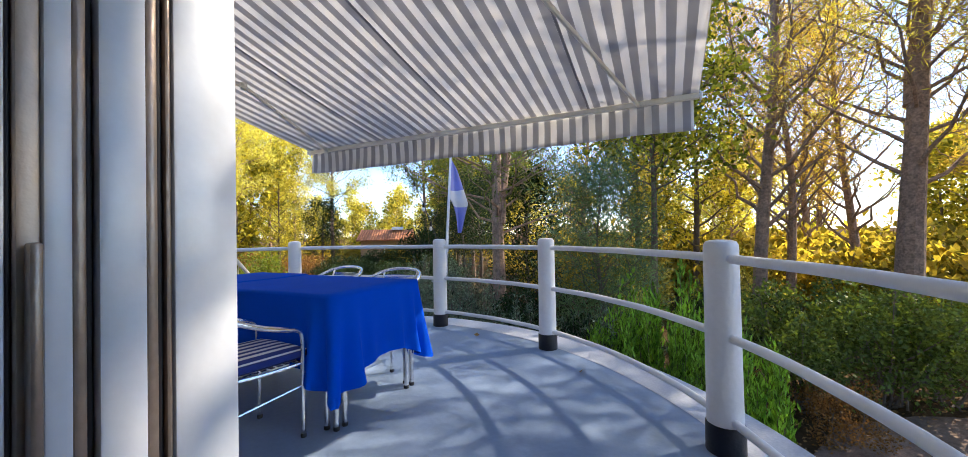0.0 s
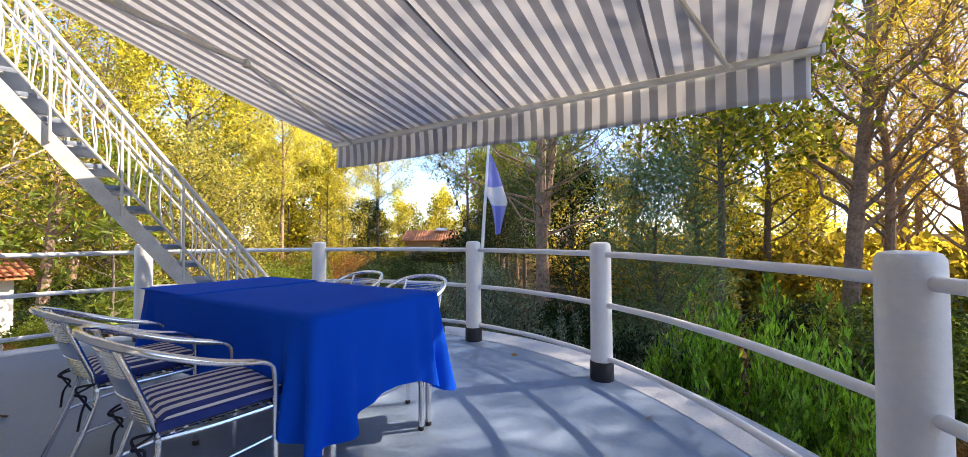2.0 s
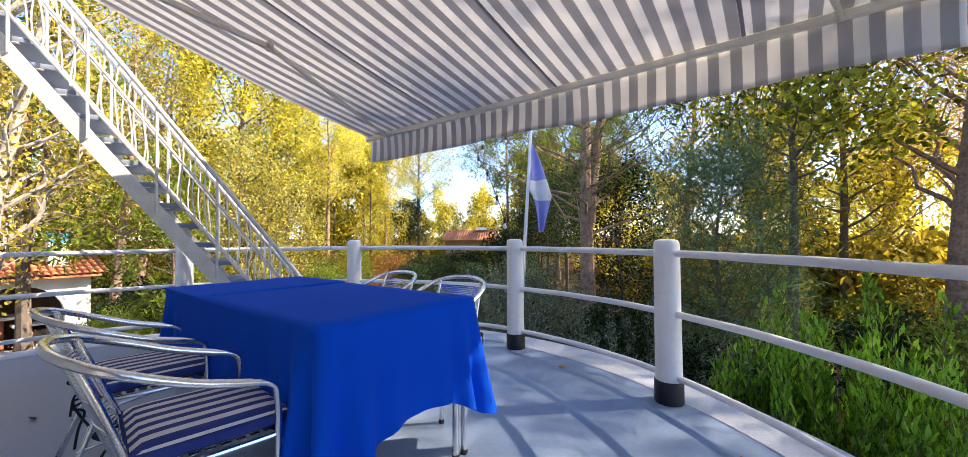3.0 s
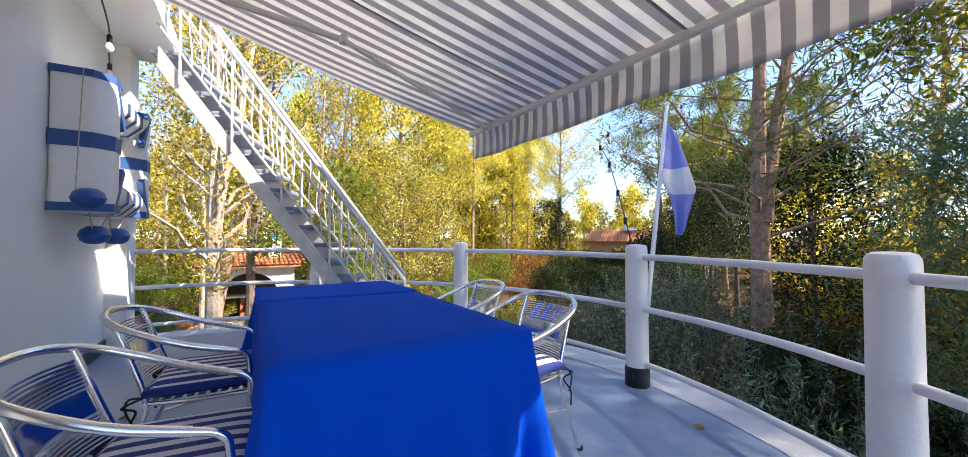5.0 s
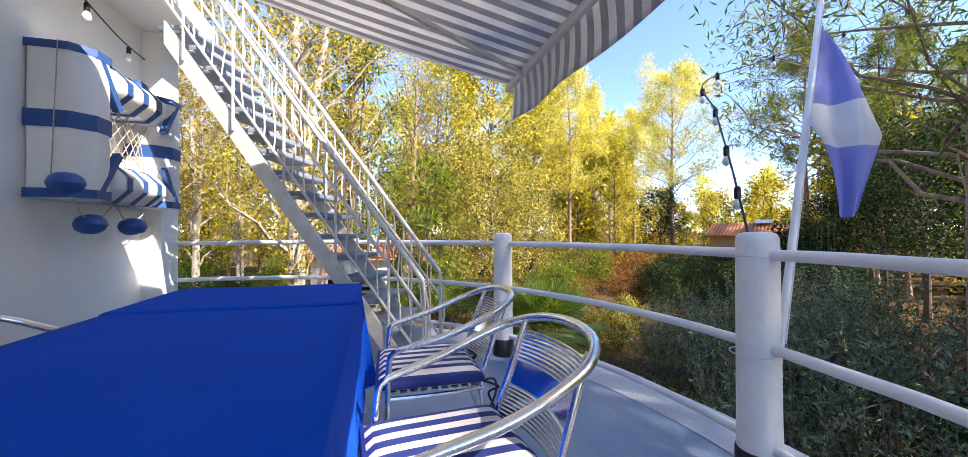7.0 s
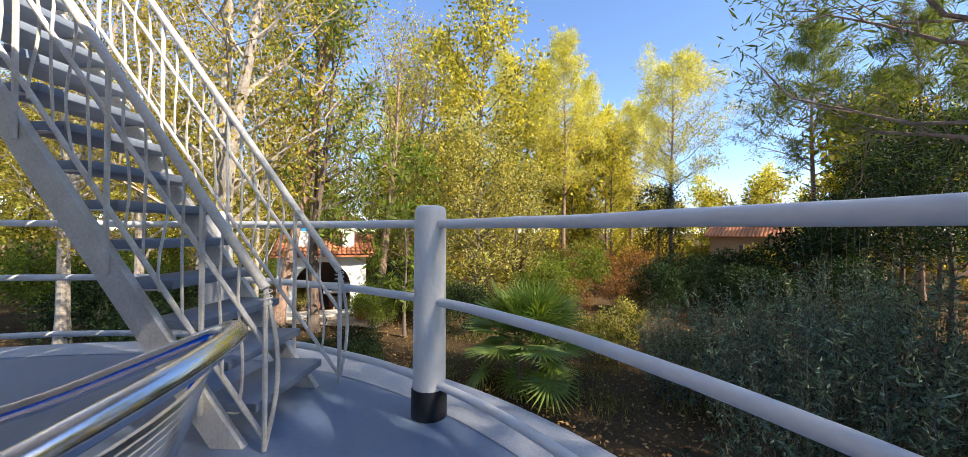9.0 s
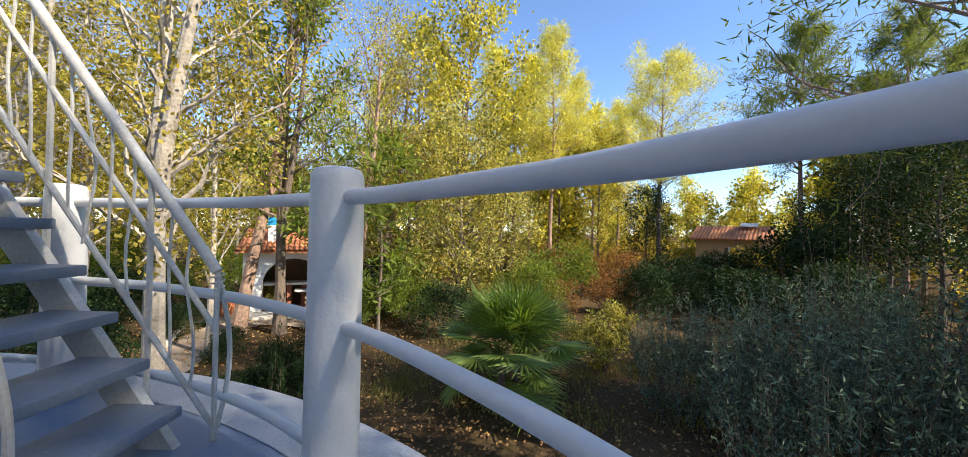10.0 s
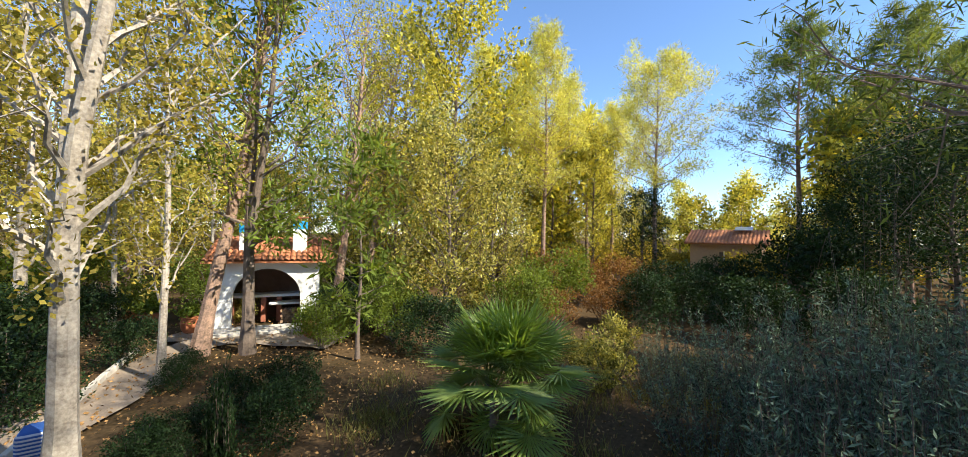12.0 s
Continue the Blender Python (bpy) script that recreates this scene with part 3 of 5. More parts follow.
def cloth_point(s, u):
    (px, py), (nx, ny) = rim(s % 1.0)
    ex, ey = hx - abs(px), hy - abs(py)
    edge = max(ex, ey)  # way to the nearest corner
    over = 0.435 + 0.010 * math.sin(s * 41) + 0.012 * math.sin(s * 17 + 1)
    near = math.exp(-(edge / 0.22) ** 2)
    drop = over + 0.165 * max(0.0, 1 - edge / 0.30) ** 1.4
    cx, cy = math.copysign(0.7, px), math.copysign(0.7, py)
    wave = math.sin(s * 62 + 1.9 * math.sin(s * 13) + 0.7 * math.sin(s * 29))
    fold = 0.026 * wave * (0.35 + 0.7 * near) + 0.085 * near * math.cos(edge * 40 + 0.3)
    out = 0.006 + u * (0.034 + fold * (0.5 + 0.5 * u)) - 0.016 * u * u * (1 - near)
    k = near * u * 0.042
    z = TZ + 0.004 - drop * u + 0.006 * math.exp(-((u * drop) / 0.012) ** 2)
    return (px + nx * out + cx * k, py + ny * out + cy * k, z)


for j in range(ND + 1):
    u = (j / ND) ** 1.25
    for i in range(NP):
        g.v.append(cloth_point(i / NP, u))
for j in range(ND):
    for i in range(NP):
        q = (i + 1) % NP
        g.f.append((j * NP + i, (j + 1) * NP + i, (j + 1) * NP + q, j * NP + q))
# top, with the ridge of a second cloth lying across
inner = []
for lev in range(1, 7):
    w = 1 - lev / 6.5
    for i in range(NP):
        x, y, z = cloth_point(i / NP, 0.0)
        inner.append((x * w, y * w, TZ + 0.010 + 0.0015 * math.sin(x * w * 9 + y * w * 7)))
g.v += inner
base = (ND + 1) * NP
for lev in range(6):
    a0 = 0 if lev == 0 else base + (lev - 1) * NP
    a1 = base + lev * NP
    for i in range(NP):
        q = (i + 1) % NP
        g.f.append((a1 + i, a0 + i, a0 + q, a1 + q))
g.f.append(tuple(base + 5 * NP + i for i in range(NP)))
cl = part("cloth", g, CLOTH, cloth)
cl.data.set_sharp_from_angle(angle=radians(170))
# the second cloth over the far third
g = Geo()
xs = [-hx - 0.012 + (0.62 + 0.012) * i / 24 for i in range(25)]
ys = [-hy - 0.010 + (2 * hy + 0.02) * j / 30 for j in range(31)]
for y in ys:
    for x in xs:
        lip = 0.005 if x < xs[-1] - 0.001 else 0.0
        g.v.append((x + 0.02 * math.sin(y * 3), y, TZ + 0.0125 + lip + 0.0015 * math.sin(x * 8 + y * 11)))
g.f = [(j * 25 + i, j * 25 + i + 1, (j + 1) * 25 + i + 1, (j + 1) * 25 + i) for j in range(30) for i in range(24)]
c2 = part("overlay", g, CLOTH, cloth, "second blue cloth laid across")
mod = c2.modifiers.new("thick", "SOLIDIFY")
mod.thickness = 0.004

# ---- chairs ----
chair = thing("bistro_chair", at(-1.05, 1.0, 0), "polished aluminium armchair with a striped blue cushion", "chair", "chairs round the table")
R = 0.0125
W2 = 0.265


def cpart(name, g, m=ALU, parent=chair, label=""):
    return part(name, g, m, parent, label)


# chair faces +y: one tube makes both front legs, the arms and the back hoop
for s in (-1, 1):
    cpart("front_leg", Geo().tube(curve([(s * 0.235, 0.235, 0.0), (s * 0.238, 0.232, 0.3), (s * 0.245, 0.228, 0.56), (s * 0.250, 0.205, 0.620), (s * 0.255, 0.14, 0.642)], 6), R, 10))
    cpart("rear_leg", Geo().tube(curve([(s * 0.225, -0.30, 0.0), (s * 0.215, -0.19, 0.30), (s * 0.205, -0.165, 0.44), (s * 0.195, -0.22, 0.62), (s * 0.19, -0.282, 0.79)], 6), R * 0.92, 10))
    cpart("side_rail", Geo().tube(curve([(s * 0.205, -0.165, 0.43), (s * 0.225, 0.0, 0.425), (s * 0.238, 0.23, 0.43)], 6), R * 0.8, 8))
    cpart("side_stretcher", Geo().tube([(s * 0.218, -0.225, 0.24), (s * 0.237, 0.233, 0.30)], R * 0.6, 8))
hoop = [(-0.255, 0.14, 0.642), (-0.270, 0.0, 0.680), (-0.272, -0.13, 0.730), (-0.240, -0.25, 0.780), (-0.145, -0.325, 0.812), (0, -0.350, 0.822), (0.145, -0.325, 0.812), (0.240, -0.25, 0.780), (0.272, -0.13, 0.730), (0.270, 0.0, 0.680), (0.255, 0.14, 0.642)]
cpart("arm_hoop", Geo().tube(curve(hoop, 6), R * 1.2, 12))
for y, z in ((0.23, 0.43), (-0.165, 0.43)):
    cpart("seat_rail", Geo().tube([(-0.225, y, z), (0.225, y, z)], R * 0.8, 8))


def back_at(z):
    """Depth of the backrest at a height."""
    return -0.165 - (z - 0.44) / 0.29 * 0.10


slat = Geo()
for q in range(9):
    x = -0.19 + 0.38 * q / 8
    bow = -0.035 * (1 - (x / 0.19) ** 2)
    for dz in (-0.0035, 0.0035):
        for dy in (-0.003, 0.003):
            slat.v.append((x, bow + dy, dz))
for q in range(8):
    k = q * 4
    slat.f += [(k, k + 4, k + 5, k + 1), (k + 2, k + 3, k + 7, k + 6), (k + 1, k + 5, k + 7, k + 3), (k, k + 2, k + 6, k + 4)]
slat_me = slat.mesh("slat", ALU)
for z in [0.485 + 0.0125 * i for i in range(8)] + [0.672 + 0.0125 * i for i in range(8)]:
    part("slat", slat_me, ALU, chair, at=pose(0, back_at(z), z))
pl = Geo()
for q in range(9):
    x = -0.19 + 0.38 * q / 8
    bow = -0.035 * (1 - (x / 0.19) ** 2)
    for z in (0.584, 0.662):
        pl.v += [(x, back_at(z) + bow - 0.001, z), (x, back_at(z) + bow + 0.001, z)]
for q in range(8):
    k = q * 4
    pl.f += [(k, k + 4, k + 6, k + 2), (k + 1, k + 3, k + 7, k + 5), (k, k + 1, k + 5, k + 4), (k + 2, k + 6, k + 7, k + 3)]
cpart("back_plate", pl, ALUP, label="mirror-bright aluminium plate")
seat_sl = bevel_box(0.40, 0.030, 0.006, 0.002, 1).mesh("seat_slat", ALU)
for i in range(9):
    part("seat_slat", seat_sl, ALU, chair, at=pose(0, -0.14 + i * 0.044, 0.436))
for s in (-1, 1):
    for yy in (0.235, -0.30):
        cpart("rubber_foot", Geo().lathe([(0.014, 0), (0.0165, 0.002), (0.0165, 0.02), (0.014, 0.024)], 10, (s * (0.235 if yy > 0 else 0.225), yy, 0)), BLACK)

cush = thing("seat_cushion", at(-1.05, 1.0, 0), "navy and white striped seat cushion with dark ties", "cushion", "seat cushions")
g = Geo()
NX = 16
for side in (1, -1):
    for j in range(NX + 1):
        for i in range(NX + 1):
            x, y = -1 + 2 * i / NX, -1 + 2 * j / NX
            puff = max(0.0, (1 - x ** 6) * (1 - y ** 6)) ** 0.35
            g.v.append((x * 0.225, 0.055 + y * 0.22, 0.482 + side * (0.014 + 0.026 * puff)))
m1 = (NX + 1) ** 2
for j in range(NX):
    for i in range(NX):
        k = j * (NX + 1) + i
        g.f.append((k, k + 1, k + NX + 2, k + NX + 1))
        g.f.append((m1 + k, m1 + k + NX + 1, m1 + k + NX + 2, m1 + k + 1))
part("cover", g, CUSHION, cush, at=pose(0, 0, 0.0))
pip = [(-0.221, -0.161), (0.221, -0.161), (0.221, 0.271), (-0.221, 0.271)]
part("border", Geo().tube([(x, y, 0.480) for x, y in pip], 0.020, 8, closed=True), NAVY, cush, "navy border")
for s in (-1, 1):
    part("tie", Geo().tube(curve([(s * 0.20, -0.16, 0.46), (s * 0.235, -0.20, 0.455), (s * 0.225, -0.24, 0.43), (s * 0.20, -0.20, 0.40), (s * 0.232, -0.22, 0.34), (s * 0.225, -0.23, 0.26)], 5), 0.005, 6), NAVYTIE, cush)
    part("tie", Geo().tube(curve([(s * 0.20, -0.17, 0.455), (s * 0.18, -0.23, 0.45), (s * 0.235, -0.225, 0.42), (s * 0.25, -0.19, 0.35)], 5), 0.005, 6), NAVYTIE, cush)
CS = 0.98
for a, b, rz in ((-2.13, 0.84, -4), (-1.48, 2.26, 184), (-2.24, 2.30, 178)):
    copy_thing(chair, at(a, b, 0, rz) @ Matrix.Diagonal((CS, CS, CS, 1)))
    copy_thing(cush, at(a, b, 0, rz) @ Matrix.Diagonal((CS, CS, CS, 1)))
chair.matrix_basis = at(-1.29, 0.81, 0, -7) @ Matrix.Diagonal((CS, CS, CS, 1))
cush.matrix_basis = at(-1.29, 0.81, 0, -7) @ Matrix.Diagonal((CS, CS, CS, 1))

# ---- square float frame on the wall ----
raft = thing("square_life_float", at(-4.38, WALL, 1.33), "white square float with blue bands and rope net on wall", "float")
RW, RH, BW, BD = 1.42, 1.06, 0.36, 0.34


def ring_bar(x0, z0, x1, z1):
    """One side of the square float: a bar with chamfered front edges."""
    c = 0.10
    horizontal = (x1 - x0) > (z1 - z0)
    v = []
    if horizontal:
        prof = [(0.004, z0), (BD - c, z0), (BD, z0 + c), (BD, z1 - c), (BD - c, z1), (0.004, z1)]
        for x in (x0, x1):
            v += [(x, p[0], p[1]) for p in prof]
    else:
        prof = [(0.004, x0), (BD - c, x0), (BD, x0 + c), (BD, x1 - c), (BD - c, x1), (0.004, x1)]
        for z in (z0, z1):
            v += [(p[1], p[0], z) for p in prof]
    n = len(prof)
    f = [tuple(range(n)), tuple(range(2 * n - 1, n - 1, -1))] + [(i, i + n, (i + 1) % n + n, (i + 1) % n) for i in range(n)]
    bm = bmesh.new()
    vs = [bm.verts.new(p) for p in v]
    for q in f:
        bm.faces.new([vs[i] for i in q])
    bmesh.ops.recalc_face_normals(bm, faces=bm.faces)
    bmesh.ops.bevel(bm, geom=bm.edges[:], offset=0.036, segments=3, affect="EDGES", profile=0.5)
    bm.verts.index_update()
    g = Geo().add([q.co for q in bm.verts], [[q.index for q in p.verts] for p in bm.faces])
    bm.free()
    return g


hw = RW / 2
part("side_bar", ring_bar(hw - BW, 0.0, hw, RH), WHITE, raft)
part("side_bar", ring_bar(-hw, 0.0, -hw + BW, RH), WHITE, raft)
part("top_bar", ring_bar(-hw + BW - 0.02, RH - 0.30, hw - BW + 0.02, RH - 0.004), WHITE, raft)
part("bottom_bar", ring_bar(-hw + BW - 0.02, 0.004, hw - BW + 0.02, 0.30), WHITE, raft)


def band_h(x0, x1, z, w, name="band"):
    """A painted band round an upright bar."""
    c = 0.10
    e = 0.004
    prof = [(0.004, x1 + e), (BD - c, x1 + e), (BD + e, x1 - c), (BD + e, x0 + c), (BD - c, x0 - e), (0.004, x0 - e)]
    v = [(p[1], p[0], z - w / 2) for p in prof] + [(p[1], p[0], z + w / 2) for p in prof]
    f = [(i, i + 1, i + 7, i + 6) for i in range(5)]
    return part(name, Geo().add(v, f), BLUEBAND, raft)


def band_v(z0, z1, x, w):
    """A painted band round a level bar."""
    c = 0.10
    e = 0.004
    prof = [(0.004, z0 - e), (BD - c, z0 - e), (BD + e, z0 + c), (BD + e, z1 - c), (BD - c, z1 + e), (0.004, z1 + e)]
    v = [(x - w / 2, p[0], p[1]) for p in prof] + [(x + w / 2, p[0], p[1]) for p in prof]
    f = [(i, i + 1, i + 7, i + 6) for i in range(5)]
    return part("band", Geo().add(v, f), BLUEBAND, raft)


for x0, x1 in ((hw - BW, hw), (-hw, -hw + BW)):
    band_h(x0, x1, RH / 2, 0.115)
    band_h(x0, x1, RH - 0.035, 0.055)
    band_h(x0, x1, 0.035, 0.062)
for x in (-0.22, 0.0, 0.22):
    band_v(RH - 0.30, RH, x, 0.075)
    band_v(0.004, 0.30, x, 0.075)
for sx in (1, -1):
    for z0, z1 in ((RH - 0.02, RH - 0.36), (0.02, 0.36)):
        x0, x1 = sx * (hw - 0.13), sx * (hw - BW - 0.02)
        part("band", Geo().tube([(x0, BD - 0.022, z0), (x1, BD - 0.022, z1)], 0.034, 4), BLUEBAND, raft)
g = Geo()
for i in range(7):
    for s in (-1, 1):
        p0 = Vector((-0.36 + i * 0.12 - s * 0.2, 0.16, 0.30))
        p1 = p0 + Vector((s * 0.4, 0.02, RH - 0.6))
        p0.x, p1.x = max(-0.36, min(0.36, p0.x)), max(-0.36, min(0.36, p1.x))
        g.tube([p0, (p0 + p1) / 2 + Vector((0, 0.012 * s, 0)), p1], 0.004, 5)
part("net", g, ROPE, raft, "knotted rope net")
part("lashing", Geo().tube(curve([(hw + 0.006, BD * 0.55, RH), (hw + 0.008, BD * 0.5, RH * 0.5), (hw + 0.008, BD * 0.45, 0.05)], 6), 0.0035, 6), ROPE, raft)
BALL = [(0.0, -0.075), (0.05, -0.068), (0.085, -0.042), (0.1, 0.0), (0.085, 0.042), (0.05, 0.068), (0.01, 0.075)]
ball = Geo().lathe(BALL, 20).mesh("float_ball", BLUEBALL)
for x, y, z in ((0.38, 0.18, -0.17), (-0.10, 0.20, -0.18), (hw - 0.02, 0.22, 0.10), (0.30, 0.12, RH + 0.02), (-0.30, 0.12, RH + 0.02)):
    part("float_ball", ball, BLUEBALL, raft, at=pose(x, y, z))
for x0, x1 in ((0.60, 0.38), (0.14, 0.38), (0.14, -0.10), (-0.34, -0.10)):
    part("cord", Geo().tube(curve([(x0, 0.2, 0.01), ((x0 + x1) / 2, 0.19, -0.10), (x1, 0.17, -0.15)], 4), 0.005, 5), ROPE, raft)

# ---- string of bulbs along the roof edge, and up from a post ----
lights = thing("string_lights", at(-3.5, 0.1, 2.8), "black cable with small bulbs hung along the wall", "string lights")
pts = curve([(-1.55, -0.28, 0.02), (-0.9, -0.15, -0.06), (0.0, 0.05, -0.11), (0.8, 0.1, 0.02), (2.0, 0.12, -0.04), (3.3, 0.12, 0.05)], 8)
part("cable", Geo().tube(pts, 0.006, 6), CABLE, lights)
for q in (6, 14, 22, 30, 37):
    p = pts[q]
    s = part("socket", Geo().lathe([(0.008, 0.0), (0.017, -0.01), (0.017, -0.06), (0.013, -0.065)], 10, p), CABLE, lights)
    part("bulb", Geo().lathe([(0.012, -0.065), (0.024, -0.085), (0.029, -0.105), (0.024, -0.125), (0.010, -0.136)], 12, p), BULB, s, "clear bulb")

# ---- flag on a leaning pole at the middle post ----
flag = thing("flag_on_pole", at(-1.70, 3.70, 0), "faded blue and white flag hanging from a white pole", "flag")
P0, P1 = Vector((0.0, 0.0, 0.50)), Vector((-0.35, 0.83, 2.42))
part("pole", Geo().tube([P0, P1], 0.017, 10), GLOSSWHITE, flag)
part("finial", Geo().lathe([(0.012, 0), (0.024, 0.012), (0.024, 0.03), (0.01, 0.042)], 10, P1), GLOSSWHITE, flag)
def hang(u, v):
    """The limp cloth: u down its length from the pole's top, v from the pole to the loose edge."""
    hold = P1.lerp(P0, 0.03 + 0.60 * min(u, 0.62))
    gather = max(0.0, u - 0.62) / 0.38
    wide = 0.42 * min(1.0, u / 0.62) ** 0.8 * (1 - 0.25 * gather)
    loose = P1.lerp(P0, 0.03) + Vector((0.50 * wide + 0.05 * u, 0.62 * wide - 0.25 * u, -0.10 - 1.08 * u))
    start = hold.lerp(loose, 0.62 * gather ** 0.8) + Vector((0, 0, -0.20 * gather))
    ripple = 0.040 * math.sin(v * 9 + u * 3) * min(1.0, 3 * v) * min(1.0, 2.5 * u)
    return start.lerp(loose, v) + Vector((0.78 * ripple, -0.62 * ripple, -0.06 * v * (1 - v)))


def slant(u0, v):
    """The stripes sag towards the loose edge."""
    return max(0.0, min(1.0, u0 - 0.10 * v * math.sin(math.pi * u0)))


for name, u0, u1, m in (("blue_field", 0.0, 0.52, FLAGB), ("white_field", 0.52, 0.74, FLAGW), ("blue_field", 0.74, 1.0, FLAGB)):
    g = Geo()
    for j in range(11):
        for i in range(25):
            g.v.append(hang(slant(u0 + (u1 - u0) * j / 10, i / 24), i / 24))
    g.f = [(j * 25 + i, j * 25 + i + 1, (j + 1) * 25 + i + 1, (j + 1) * 25 + i) for j in range(10) for i in range(24)]
    part(name, g, m, flag)
part("halyard", Geo().tube([P1 + Vector((0.02, -0.01, -0.02)), P0 + Vector((0.03, 0.01, 0.1))], 0.003, 5), FLAGW, flag)
for z in (0.98, 0.56):
    part("post_tie", Geo().tube([(-0.02 + 0.089 * math.cos(t) , -0.11 + 0.089 * math.sin(t), z) for t in [2 * math.pi * i / 24 for i in range(24)]], 0.003, 5, closed=True), FLAGW, flag)
cab = thing("hanging_light_cable", at(-1.74, 3.59, 1.09), "black light cable with small bulbs rising from a post", "string lights")
pts = curve([(0.0, 0.0, -0.01), (-0.33, 0.28, 0.36), (-0.80, 0.68, 0.82), (-1.25, 1.07, 1.24), (-1.55, 2.2, 1.7), (-1.75, 4.2, 2.5), (-1.85, 6.3, 3.6)], 8)
part("cable", Geo().tube(pts, 0.0055, 6), CABLE, cab)
for q in (5, 10, 16, 21, 26, 32, 37):
    p = pts[q]
    sk = part("socket", Geo().lathe([(0.006, 0.02), (0.016, 0.01), (0.016, -0.04), (0.012, -0.045)], 8, p), CABLE, cab)
    part("bulb", Geo().lathe([(0.011, -0.045), (0.020, -0.06), (0.023, -0.075), (0.018, -0.09), (0.006, -0.1)], 10, p), BULB, sk)


# ---- plants: templates ----
def leaf_mesh(name, c, d, length, width, material, rng):
    """One mesh of many small leaves: centres c, ways d."""
    n = len(c)
    d = d / np.linalg.norm(d, axis=1, keepdims=True)
    s = np.cross(d, rng.normal(size=(n, 3)))
    s /= np.linalg.norm(s, axis=1, keepdims=True) + 1e-9
    up = np.cross(s, d)
    ln = (length * rng.uniform(0.6, 1.3, n))[:, None]
    wd = (width * rng.uniform(0.7, 1.2, n))[:, None]
    v = np.stack([c, c + d * ln * 0.45 + s * wd / 2 + up * wd * 0.15, c + d * ln, c + d * ln * 0.45 - s * wd / 2 + up * wd * 0.15], 1).reshape(-1, 3)
    me = bpy.data.meshes.new(name)
    me.vertices.add(n * 4)
    me.vertices.foreach_set("co", v.astype(np.float32).ravel())
    me.loops.add(n * 4)
    me.loops.foreach_set("vertex_index", np.arange(n * 4, dtype=np.int32))
    me.polygons.add(n)
    me.polygons.foreach_set("loop_start", np.arange(0, n * 4, 4, dtype=np.int32))
    me.materials.append(material)
    me.update(calc_edges=True)
    return me


def unit(rng, n, up=0.0):
    d = rng.normal(size=(n, 3))
    d /= np.linalg.norm(d, axis=1, keepdims=True)
    d[:, 2] += up
    return d


